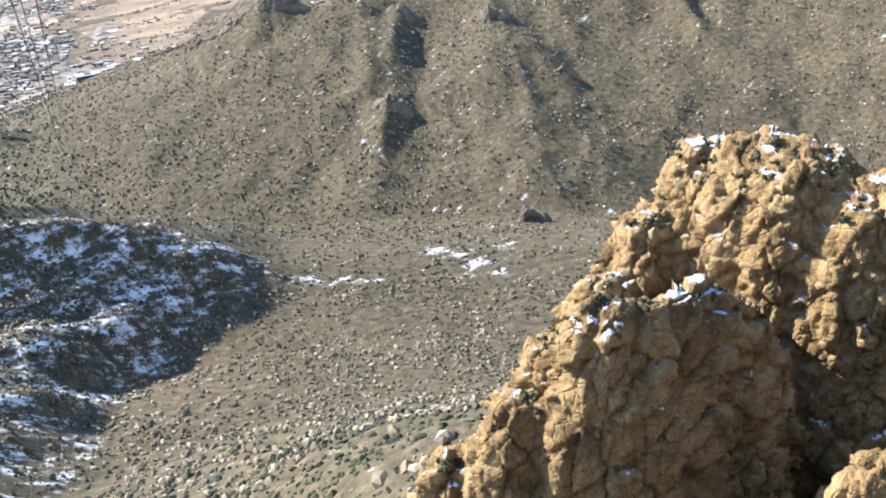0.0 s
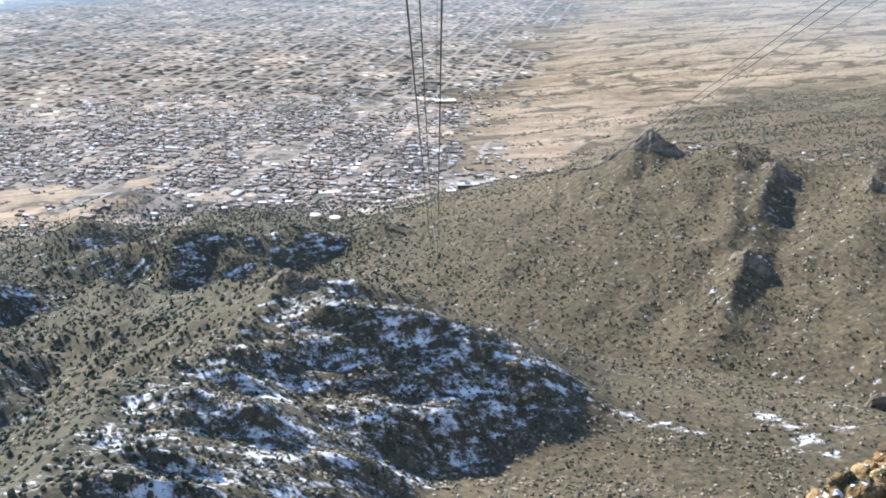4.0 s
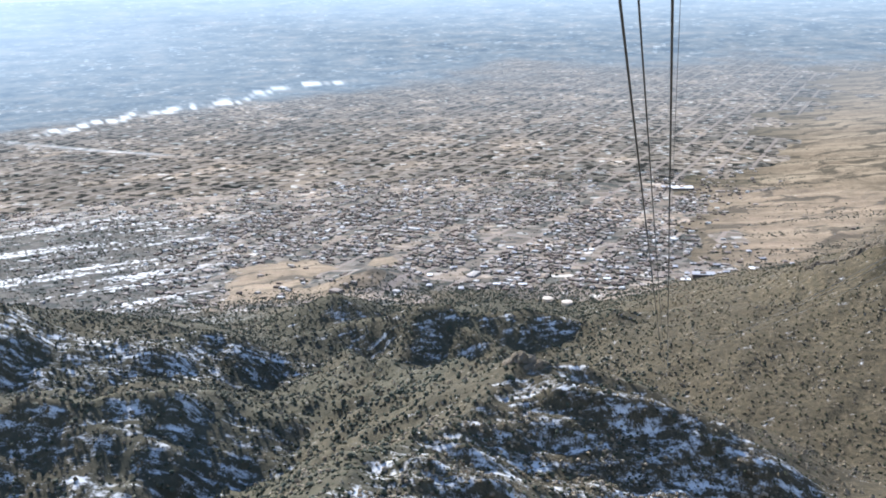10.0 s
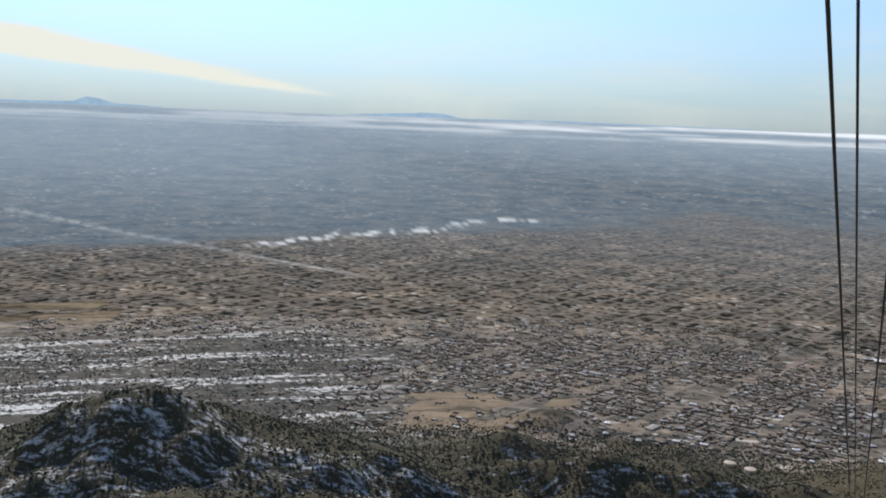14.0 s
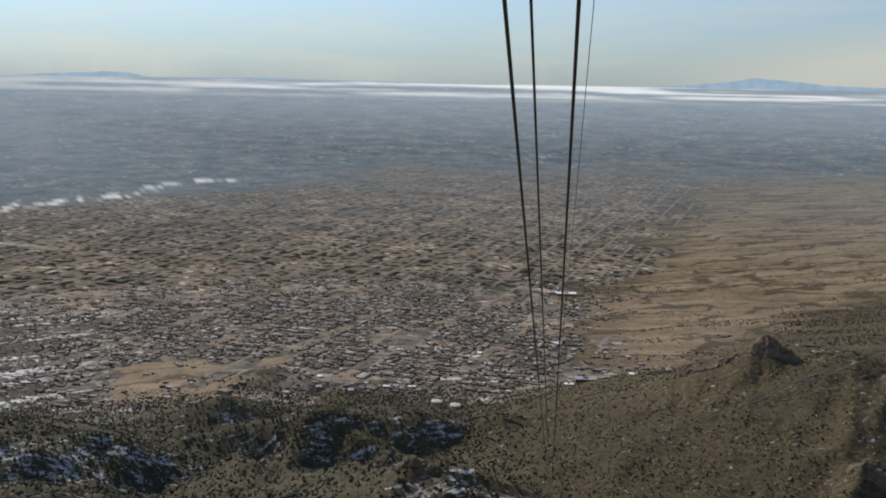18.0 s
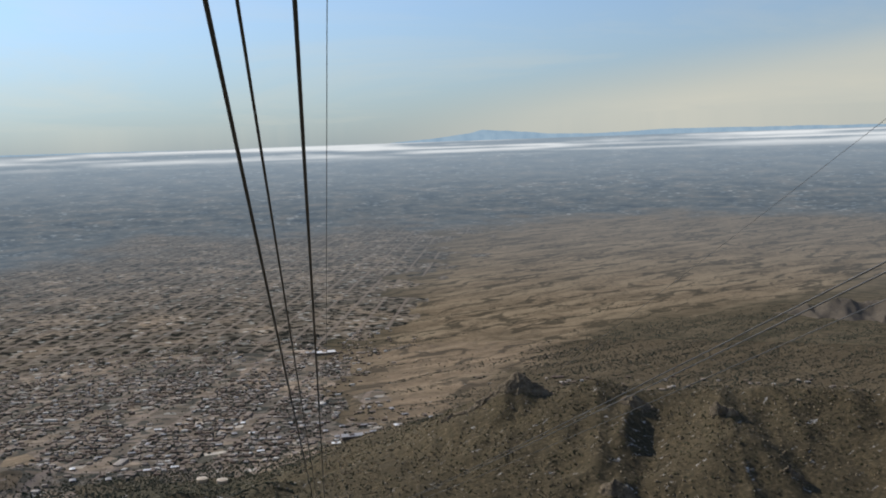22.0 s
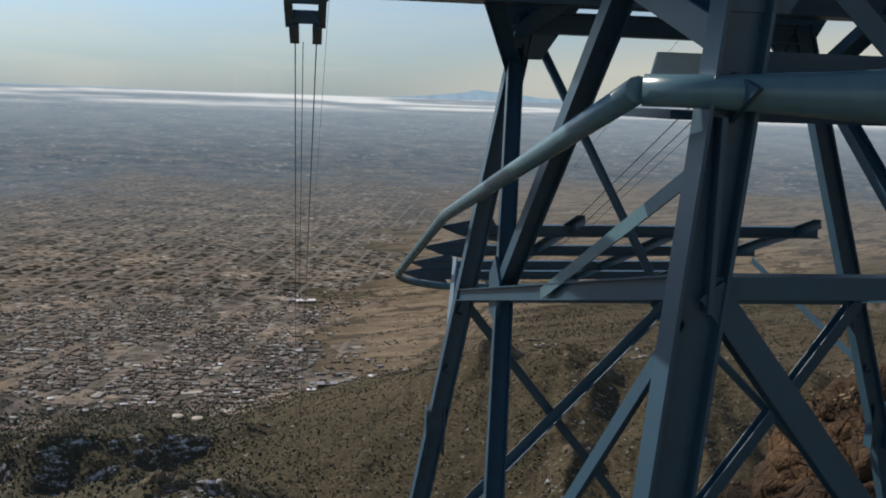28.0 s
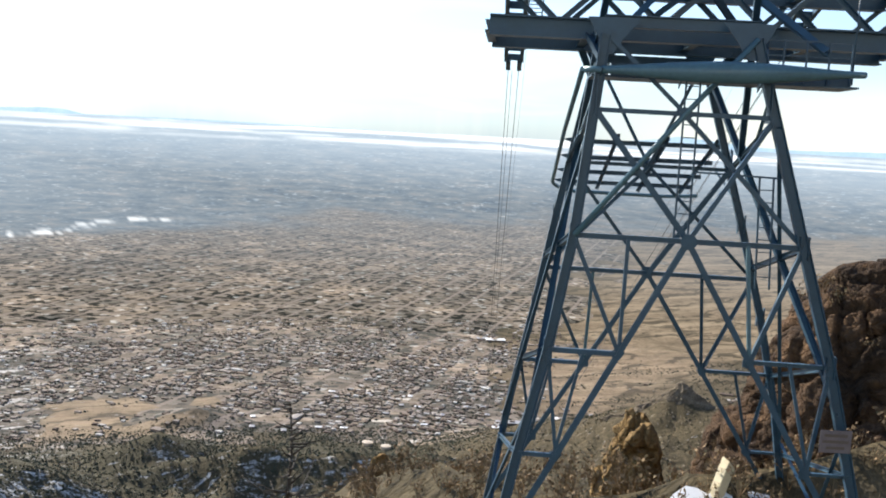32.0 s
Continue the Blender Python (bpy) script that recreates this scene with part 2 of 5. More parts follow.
def plain_cover(n, l, uv, dark=1.0):
    """Colours of the plain: town plots with streets, dry desert with washes, dark woods."""
    plots, _, flat = random_cells(n, l, uv, 24, [(0.0, (0.085 * dark, 0.085 * dark, 0.075 * dark)), (0.22 + 0.12 * (1 - dark), (0.11 * dark, 0.105 * dark, 0.09 * dark)), (0.32, (0.19, 0.158, 0.128)),
                                                 (0.66, (0.235, 0.195, 0.158)), (0.76, (0.285, 0.24, 0.20)), (0.95, (0.32, 0.275, 0.235)), (0.98, (0.5, 0.48, 0.45))])
    blocks, pick, _ = random_cells(n, l, uv, 150, [(0.0, (0.55, 0.60, 0.60)), (0.5, (0.95, 0.95, 0.93)), (1.0, (1.5, 1.42, 1.3))])
    wide = noise_node(n, l, uv, 0.0022, 5, 0.6)
    mid_n = noise_node(n, l, uv, 0.02, 5, 0.65)
    town = mix(n, l, 0.75, plots, blocks, "MULTIPLY")
    town = mix(n, l, 1.0, town, (0.86, 0.87, 0.89), "MULTIPLY")
    town = mix(n, l, 0.8, town, ramp(n, l, wide, [(0.32, (0.55, 0.60, 0.62)), (0.68, (1.34, 1.3, 1.22))]), "MULTIPLY")
    sp = n.new("ShaderNodeSeparateXYZ")
    l.new(flat, sp.inputs[0])
    lines = None
    for k, gap in ((0, 115.0), (1, 250.0)):
        q = maths(n, l, "FRACT", maths(n, l, "DIVIDE", sp.outputs[k], gap))
        on = maths(n, l, "LESS_THAN", q, 15.0 / gap)
        lines = on if lines is None else maths(n, l, "MAXIMUM", lines, on)
    town = mix(n, l, maths(n, l, "MULTIPLY", lines, 0.75), town, (0.27, 0.225, 0.19))
    fine = noise_node(n, l, uv, 0.06, 4, 0.7)
    desert = ramp(n, l, mid_n, [(0.34, (0.19, 0.148, 0.102)), (0.66, (0.30, 0.236, 0.165))])
    desert = mix(n, l, 0.6, desert, ramp(n, l, wide, [(0.35, (0.6, 0.6, 0.58)), (0.65, (1.3, 1.25, 1.2))]), "MULTIPLY")
    bend = n.new("ShaderNodeTexNoise")
    bend.inputs["Scale"].default_value = 0.006
    bend.inputs["Detail"].default_value = 4
    l.new(uv, bend.inputs["Vector"])
    off = n.new("ShaderNodeVectorMath")
    off.operation = "MULTIPLY_ADD"
    l.new(bend.outputs["Color"], off.inputs[0])
    off.inputs[1].default_value, off.inputs[2].default_value = (190, 190, 0), (-95, -95, 0)
    bent = n.new("ShaderNodeVectorMath")
    l.new(uv, bent.inputs[0])
    l.new(off.outputs[0], bent.inputs[1])
    wash = stretched(n, l, bent.outputs[0], 0.56, 700, 190, 5, 0.5)
    gully_n = stretched(n, l, bent.outputs[0], 0.85, 380, 110, 5, 0.55)
    sand = stretched(n, l, uv, 0.5, 900, 120, 5, 0.6)
    desert = mix(n, l, ramp(n, l, sand, [(0.46, (0, 0, 0)), (0.6, (0.75, 0.75, 0.75))]), desert, (0.36, 0.285, 0.195))
    bed = maths(n, l, "ABSOLUTE", maths(n, l, "SUBTRACT", wash, 0.5))
    desert = mix(n, l, maths(n, l, "MULTIPLY", ramp(n, l, bed, [(0.012, (1, 1, 1)), (0.03, (0, 0, 0))]), 0.75), desert, (0.055, 0.05, 0.038))
    bed = maths(n, l, "ABSOLUTE", maths(n, l, "SUBTRACT", gully_n, 0.47))
    desert = mix(n, l, maths(n, l, "MULTIPLY", ramp(n, l, bed, [(0.01, (1, 1, 1)), (0.026, (0, 0, 0))]), 0.35), desert, (0.075, 0.065, 0.05))
    desert = mix(n, l, maths(n, l, "MULTIPLY", ramp(n, l, fine, [(0.54, (0, 0, 0)), (0.66, (1, 1, 1))]), 0.5), desert, (0.085, 0.07, 0.048))
    bands = stretched(n, l, uv, 0.72, 560, 75, 4, 0.58)
    woods = mix(n, l, 0.8, plots, ramp(n, l, mid_n, [(0.3, (0.020, 0.026, 0.026)), (0.7, (0.062, 0.066, 0.058))]))
    woods = mix(n, l, ramp(n, l, maths(n, l, "ADD", bands, maths(n, l, "MULTIPLY", maths(n, l, "SUBTRACT", fine, 0.5), 0.9)), [(0.57, (0, 0, 0)), (0.61, (1, 1, 1))]), woods, (0.80, 0.81, 0.80))
    return town, desert, woods, pick


def land_material():
    """Hills, plain and town ground: the cover comes from the plan's own fields."""
    m, n, l, b = material("land")
    uv = attr(n, "plan").outputs["Vector"]
    n_fine = noise_node(n, l, uv, 0.12, 5, 0.65)
    n_mid = noise_node(n, l, uv, 0.025, 5, 0.6)
    n_tiny = noise_node(n, l, uv, 0.7, 4, 0.65)
    n_wide = noise_node(n, l, uv, 0.0035, 5, 0.6)
    hill = ramp(n, l, n_fine, [(0.36, (0.042, 0.039, 0.026)), (0.52, (0.088, 0.074, 0.046)), (0.68, (0.175, 0.14, 0.09))])
    hill = mix(n, l, maths(n, l, "MULTIPLY", n_mid, 0.6), hill, (0.10, 0.080, 0.050))
    hill = mix(n, l, 0.5, hill, ramp(n, l, n_tiny, [(0.35, (0.45, 0.45, 0.42)), (0.65, (1.5, 1.48, 1.4))]), "MULTIPLY")
    town, desert, woods, pick = plain_cover(n, l, uv)
    built = maths(n, l, "GREATER_THAN", attr(n, "town").outputs["Fac"], maths(n, l, "ADD", maths(n, l, "MULTIPLY", pick, 0.9), 0.05))
    hill = mix(n, l, attr(n, "wooded").outputs["Fac"], hill, mix(n, l, 0.6, hill, (0.075, 0.074, 0.05)))
    col = mix(n, l, attr(n, "grass").outputs["Fac"], hill, desert)
    col = mix(n, l, built, col, town)
    col = mix(n, l, attr(n, "woods").outputs["Fac"], col, woods)
    col = mix(n, l, 0.35, col, ramp(n, l, n_wide, [(0.3, (0.55, 0.5, 0.45)), (0.7, (1.35, 1.25, 1.1))]), "MULTIPLY")
    # old snow lies in streaks that run across the slopes
    drift = stretched(n, l, uv, 0.5, 34, 9, 5, 0.65)
    cut = maths(n, l, "ADD", maths(n, l, "ADD", attr(n, "snow").outputs["Fac"], maths(n, l, "MULTIPLY", maths(n, l, "SUBTRACT", drift, 0.5), 2.0)),
                maths(n, l, "ADD", maths(n, l, "MULTIPLY", maths(n, l, "SUBTRACT", n_fine, 0.5), 1.3), maths(n, l, "MULTIPLY", maths(n, l, "SUBTRACT", n_tiny, 0.5), 0.9)))
    cut = maths(n, l, "ADD", cut, maths(n, l, "MULTIPLY", maths(n, l, "SUBTRACT", n_mid, 0.5), 1.2))
    snowy = ramp(n, l, cut, [(0.42, (0, 0, 0)), (0.74, (1, 1, 1))])
    col = mix(n, l, snowy, col, (0.66, 0.65, 0.62))
    l.new(col, b.inputs["Base Color"])
    b.inputs["Roughness"].default_value = 0.95
    b.inputs["Specular IOR Level"].default_value = 0.1
    bump(n, l, maths(n, l, "ADD", n_fine, maths(n, l, "MULTIPLY", n_tiny, 0.3)), b, 0.8, 2.6)
    return m


LAND = land_material()


def streak_near(n, l, uv):
    return stretched(n, l, uv, 2.5, 90, 34, 5, 0.65)


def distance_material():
    """The far valley, mesas and fog banks under the horizon, a glowing backdrop with daylight and haze in its colours.
    """
    m, n, l, b = material("far_valley_glow")
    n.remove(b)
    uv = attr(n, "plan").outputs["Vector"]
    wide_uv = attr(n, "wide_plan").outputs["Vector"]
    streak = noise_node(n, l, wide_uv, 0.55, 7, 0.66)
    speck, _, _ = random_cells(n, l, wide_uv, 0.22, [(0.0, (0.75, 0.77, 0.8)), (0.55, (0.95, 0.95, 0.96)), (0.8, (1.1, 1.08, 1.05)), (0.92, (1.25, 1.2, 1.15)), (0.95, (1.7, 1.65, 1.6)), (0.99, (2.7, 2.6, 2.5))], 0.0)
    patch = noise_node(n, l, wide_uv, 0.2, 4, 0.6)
    # blue-grey valley tones already hold the haze of distance
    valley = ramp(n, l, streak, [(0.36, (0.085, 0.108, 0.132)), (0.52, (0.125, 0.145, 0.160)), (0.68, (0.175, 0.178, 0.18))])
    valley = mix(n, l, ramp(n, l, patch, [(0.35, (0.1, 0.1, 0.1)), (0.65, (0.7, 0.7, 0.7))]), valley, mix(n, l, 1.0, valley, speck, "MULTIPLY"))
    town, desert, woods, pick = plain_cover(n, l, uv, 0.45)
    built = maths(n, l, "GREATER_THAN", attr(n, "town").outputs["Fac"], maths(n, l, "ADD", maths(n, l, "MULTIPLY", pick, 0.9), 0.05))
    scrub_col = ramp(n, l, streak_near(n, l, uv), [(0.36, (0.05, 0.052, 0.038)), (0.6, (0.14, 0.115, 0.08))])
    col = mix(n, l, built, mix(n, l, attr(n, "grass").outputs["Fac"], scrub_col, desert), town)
    # daylight baked in: emission scaled to match the sunlit ground in front
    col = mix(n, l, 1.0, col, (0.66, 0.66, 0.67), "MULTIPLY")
    # haze painted over the colours, then a paler layer near the horizon
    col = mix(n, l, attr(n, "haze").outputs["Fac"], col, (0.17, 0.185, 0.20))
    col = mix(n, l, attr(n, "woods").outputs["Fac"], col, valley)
    col = mix(n, l, attr(n, "horizon_haze").outputs["Fac"], col, (0.36, 0.43, 0.49))
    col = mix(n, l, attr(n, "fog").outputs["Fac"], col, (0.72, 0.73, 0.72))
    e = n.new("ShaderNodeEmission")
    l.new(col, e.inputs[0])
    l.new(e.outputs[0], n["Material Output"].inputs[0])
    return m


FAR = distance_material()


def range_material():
    m, n, l, b = material("hazy_range_glow")
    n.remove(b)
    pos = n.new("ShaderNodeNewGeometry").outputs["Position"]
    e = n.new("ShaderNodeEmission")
    # the blue of distant haze goes straight into the emission
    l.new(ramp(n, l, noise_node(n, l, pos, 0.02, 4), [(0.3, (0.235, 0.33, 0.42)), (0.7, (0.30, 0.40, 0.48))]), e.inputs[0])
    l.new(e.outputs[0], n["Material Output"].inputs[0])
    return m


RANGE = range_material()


def rock_material(name, lo, mid_c, hi, scale, snow=False):
    """Weathered granite: blotches, dark varnish in streaks, grit and cracks."""
    m, n, l, b = material(name)
    pos = n.new("ShaderNodeNewGeometry").outputs["Position"]
    a = noise_node(n, l, pos, 0.22 * scale, 6, 0.62)
    g = noise_node(n, l, pos, 2.2 * scale, 6, 0.7)
    wob = n.new("ShaderNodeTexNoise")
    wob.inputs["Scale"].default_value = 0.8 * scale
    wob.inputs["Detail"].default_value = 3
    l.new(pos, wob.inputs["Vector"])
    warp = mix(n, l, 0.14 / scale, pos, wob.outputs["Color"], "ADD")
    crack = None
    for size, depth in ((0.55, 1.0), (1.9, 0.5)):
        vo = n.new("ShaderNodeTexVoronoi")
        vo.feature = "DISTANCE_TO_EDGE"
        vo.inputs["Scale"].default_value = size * scale
        l.new(warp, vo.inputs["Vector"])
        c = maths(n, l, "MULTIPLY", ramp(n, l, vo.outputs["Distance"], [(0.0, (0, 0, 0)), (0.09, (1, 1, 1))]), depth)
        crack = c if crack is None else maths(n, l, "ADD", crack, c)
    col = ramp(n, l, a, [(0.34, lo), (0.5, mid_c), (0.66, hi)])
    col = mix(n, l, 0.55, col, ramp(n, l, g, [(0.3, (0.5, 0.5, 0.5)), (0.7, (1.45, 1.42, 1.38))]), "MULTIPLY")
    if snow:
        # old snow left on the flattest ledges
        up_way = n.new("ShaderNodeSeparateXYZ")
        l.new(n.new("ShaderNodeNewGeometry").outputs["Normal"], up_way.inputs[0])
        drift = maths(n, l, "ADD", up_way.outputs[2], maths(n, l, "MULTIPLY", maths(n, l, "SUBTRACT", noise_node(n, l, pos, 0.19, 4, 0.6), 0.6), 1.2))
        col = mix(n, l, ramp(n, l, drift, [(0.86, (0, 0, 0)), (0.93, (1, 1, 1))]), col, (0.78, 0.80, 0.84))
    l.new(col, b.inputs["Base Color"])
    b.inputs["Roughness"].default_value = 0.95
    b.inputs["Specular IOR Level"].default_value = 0.15
    h = maths(n, l, "ADD", maths(n, l, "MULTIPLY", g, 0.6), maths(n, l, "MULTIPLY", crack, 0.55))
    bump(n, l, h, b, 0.9, 0.38 / scale)
    return m


ROCK = rock_material("orange_rock", (0.125, 0.080, 0.036), (0.275, 0.180, 0.078), (0.37, 0.255, 0.122), 1.0)
SNOWY_ROCK = rock_material("snow_flecked_rock", (0.125, 0.080, 0.036), (0.275, 0.180, 0.078), (0.37, 0.255, 0.122), 1.0, True)
GREY_ROCK = rock_material("grey_rock", (0.11, 0.092, 0.066), (0.19, 0.155, 0.11), (0.27, 0.225, 0.16), 0.4)
RED_ROCK = rock_material("brown_rock", (0.031, 0.023, 0.017), (0.074, 0.047, 0.029), (0.142, 0.086, 0.048), 2.0)
STEEL = plain("painted_steel", (0.030, 0.074, 0.115), 0.38, 0.0, 1.2, 0.25)
PIPE = plain("painted_pipe", (0.085, 0.165, 0.20), 0.27, 0.0, 1.2, 0.2)
PALE = plain("pale_panel", (0.42, 0.50, 0.50), 0.6, 0.0, 1.2, 0.2)
ROPE = plain("steel_rope", (0.10, 0.10, 0.10), 0.55, 0.5, 3.0, 0.2)
SNOW = plain("snow", (0.80, 0.82, 0.86), 0.8, 0.0, 0.8, 0.08)
SCRUB_HILL = plain("scrubby_hill", (0.10, 0.083, 0.064), 0.95, 0.0, 0.02, 0.5)
CREAM = plain("cream_concrete", (0.62, 0.54, 0.36), 0.85, 0.0, 1.0, 0.15)


def varied(name, stops, rough=0.9, scale=0.4, fine=0.35):
    """A colour of its own for each loose piece, with some grain over it."""
    m, n, l, b = material(name)
    g = n.new("ShaderNodeNewGeometry")
    col = ramp(n, l, g.outputs["Random Per Island"], stops)
    k = noise_node(n, l, g.outputs["Position"], scale, 4, 0.6)
    col = mix(n, l, fine, col, ramp(n, l, k, [(0.3, (0.35, 0.35, 0.35)), (0.7, (1.7, 1.7, 1.7))]), "MULTIPLY")
    l.new(col, b.inputs["Base Color"])
    b.inputs["Roughness"].default_value = rough
    b.inputs["Specular IOR Level"].default_value = 0.15
    return m


SHRUB = varied("shrub", [(0.0, (0.028, 0.034, 0.018)), (0.55, (0.056, 0.058, 0.031)), (1.0, (0.11, 0.095, 0.055))])
STONE = varied("boulder_stone", [(0.0, (0.12, 0.095, 0.06)), (0.6, (0.235, 0.185, 0.118)), (1.0, (0.37, 0.305, 0.215))])
ROOF = varied("roof", [(0.0, (0.12, 0.09, 0.072)), (0.35, (0.21, 0.165, 0.13)), (0.66, (0.33, 0.28, 0.235)), (0.88, (0.42, 0.38, 0.335)), (1.0, (0.66, 0.64, 0.60))])
JUNIPER = varied("juniper", [(0.0, (0.048, 0.056, 0.038)), (0.6, (0.078, 0.083, 0.055)), (1.0, (0.12, 0.11, 0.075))])
TREE = varied("town_tree", [(0.0, (0.038, 0.045, 0.034)), (0.6, (0.066, 0.07, 0.05)), (1.0, (0.11, 0.098, 0.07))])


# ---- ground ----
# the valley floor by distance, its far end rising into the backdrop
FLOOR = np.array([(0, -215), (250, -295), (400, -350), (600, -428), (700, -461), (790, -492), (890, -503), (960, -508), (1040, -532), (1220, -594), (1700, -650),
                  (2126, -692), (2400, -705), (2800, -725), (3200, -742), (3600, -755)], float)
WALL = np.array([(3600, -755), (3800, -760), (3970, -764), (4150, -767), (4330, -771), (4500, -773), (4650, -775), (4690, -740), (4715, -700), (4785, -560), (4835, -400), (4878, -220), (4904, -100), (4920, -15)], float)
# crest lines: points, the fall per metre in front and behind, and how snowy the front is
CRESTS = [
    ([(-205, 420, -300), (-216, 600, -347), (-219, 700, -373), (-200, 790, -393), (-170, 868, -403), (-146, 946, -385), (-76, 965, -403), (-18, 965, -422), (31, 955, -455), (80, 945, -480), (104, 938, -494)], 0.46, 0.55, 0.0),
    ([(-205, 520, -328), (-140, 545, -352), (-80, 560, -400)], 0.7, 0.7, 0.0),
    ([(-219, 700, -371), (-145, 702, -389), (-60, 725, -445)], 0.7, 0.7, 0.0),
    ([(-204, 775, -385), (-150, 775, -404), (-58, 798, -466), (-8, 792, -492)], 0.72, 0.72, 0.0),
    ([(-172, 866, -398), (-120, 892, -420), (-40, 880, -452), (28, 884, -484)], 0.7, 0.7, 0.0),
    ([(-146, 946, -385), (-280, 1080, -450), (-420, 1220, -520), (-500, 1420, -598)], 0.6, 0.52, 0.0),
    ([(-640, 1560, -618), (-520, 1590, -590), (-434, 1600, -574), (-383, 1610, -579), (-263, 1640, -582), (-155, 1660, -602), (-95, 1662, -574), (-61, 1660, -574), (-10, 1655, -615)], 0.55, 0.45, 0.5),
    ([(-383, 1612, -577), (-330, 1560, -582), (-250, 1500, -602)], 0.6, 0.6, 0.0),
    ([(-120, 1662, -578), (-90, 1600, -592), (-60, 1540, -612)], 0.6, 0.6, 0.0),
    ([(-700, 1735, -628), (-641, 1750, -608), (-600, 1768, -628)], 0.5, 0.45, 0.1),
    ([(206, 1690, -522), (70, 1630, -580), (-50, 1590, -634)], 0.5, 0.5, 0.0),
    ([(270, 1610, -492), (130, 1530, -560), (5, 1450, -622)], 0.5, 0.5, 0.0),
    ([(-60, 1722, -640), (20, 1718, -612), (74, 1715, -588), (140, 1705, -553), (206, 1700, -519), (322, 1690, -440), (379, 1664, -458), (456, 1643, -436)], 0.5, 0.5, 0.1),
    ([(456, 1643, -438), (559, 1609, -446), (783, 1532, -436), (915, 1450, -436), (1037, 1355, -440), (1300, 1200, -380)], 0.28, 0.5, 0.1),
    ([(350, 1262, -530), (390, 1400, -492), (456, 1643, -436)], 0.34, 0.34, 0.1),
    ([(560, 1240, -505), (600, 1400, -462), (650, 1580, -440)], 0.30, 0.30, 0.1),
    ([(-1043, 1163, -456), (-958, 1239, -477), (-830, 1335, -542), (-734, 1393, -567), (-640, 1442, -594)], 0.4, 0.4, 1.0),
    ([(-760, 720, -420), (-600, 860, -430), (-470, 960, -470)], 0.4, 0.4, 0.8),
    ([(235, 1702, -500), (290, 1697, -458), (326, 1692, -432), (372, 1660, -452)], 0.5, 0.6, 0.0),
    ([(506, 1590, -445), (470, 1520, -458), (440, 1460, -474)], 0.56, 0.56, 0.4),
    ([(398, 1345, -498), (368, 1290, -512), (335, 1215, -542)], 0.58, 0.58, 0.5),
    ([(606, 1482, -444), (588, 1415, -470)], 0.64, 0.64, 0.2),
    ([(903, 1447, -418), (878, 1320, -460)], 0.68, 0.68, 0.2),
    ([(-9, 26, -24.5), (-3, 12, -17.8), (3, 4, -14.8), (9, 2, -13.9), (16, 5, -12.7), (34, 0, -8), (120, -80, 60), (260, -200, 160)], 0.8, 0.95, 0.0),
    ([(70, 240, -160), (110, 215, -150), (190, 150, -125), (300, 60, -60)], 0.72, 0.72, 0.0),
    ([(-730, 2080, -668), (-690, 2110, -660), (-650, 2120, -672)], 0.3, 0.3, 0.0),
]


def crest_height(x, y):
    """Height of the land, of the floor below it, and the snow that its crest brings."""
    r = np.hypot(x, y)
    base = np.interp(r, FLOOR[:, 0], FLOOR[:, 1])
    out, snowy, top = base, np.zeros(x.shape), base.copy()
    for pts, front, back, snow in CRESTS:
        best, side = np.full(x.shape, -1e9), np.zeros(x.shape)
        for (ax, ay, az), (bx, by, bz) in zip(pts, pts[1:]):
            dx, dy = bx - ax, by - ay
            t = np.clip(((x - ax) * dx + (y - ay) * dy) / (dx * dx + dy * dy), 0, 1)
            px, py = ax + t * dx, ay + t * dy
            d = np.hypot(x - px, y - py)
            near = step(-25, 25, np.hypot(px, py) - r) if pts[0][1] > 100 else np.ones(x.shape)
            h = az + t * (bz - az) - (front * near + back * (1 - near)) * d
            side = np.where(h > best, near, side)
            best = np.maximum(best, h)
        w = step(-12, 12, best - top)
        snowy = snowy * (1 - w) + snow * side * w
        top = np.maximum(top, best)
        k = 9.0
        h = np.clip(0.5 + 0.5 * (best - out) / k, 0, 1)
        out = out * (1 - h) + best * h + k * h * (1 - h)
    return out, base, snowy


def land_height(x, y, want_snow=False):
    h, base, snowy = crest_height(x, y)
    r = np.hypot(x, y)
    up = np.clip((h - base) / 40, 0, 1)
    rough = (0.25 + 0.75 * up) * (1 - step(1900, 2300, r)) + 1.2 * np.clip(up * 1.5 - 0.4, 0, 1) * step(2500, 2600, r)
    gully = (np.abs(layered(x / 130, y / 210, 3, 4) - 0.5) * -2 + 0.25) * 17
    knob = (layered(x / 30, y / 30, 11, 4) - 0.5) * 11
    brow = np.interp(y, [400, 600, 700, 790, 870, 946, 975], [-205, -216, -219, -200, -170, -146, -120])
    foot = np.interp(y, [300, 400, 600, 700, 790, 840, 880, 935], [-110, -95, -40, -14, 8, 54, 86, 138])
    ribs = (1 - 4 * np.abs(layered(x / 260, (y - 0.35 * x) / 75, 15, 3) - 0.5)) * 20 * step(0, 50, x - brow) * step(-5, -55, x - foot) * step(420, 520, y) * (1 - step(930, 960, y))
    hummock = ribs + (layered(x / 85, y / 85, 13, 3) - 0.5) * 62 * step(-190, -290, x) * step(420, 560, r) * (1 - step(1500, 1800, r))
    z = h + hummock + (gully + knob) * rough * step(40, 220, r) + (layered(x / 300, y / 300, 5) - 0.5) * 8 * step(2000, 2400, r) * (1 - step(3300, 3560, r))
    return (z, snowy, gully) if want_snow else z


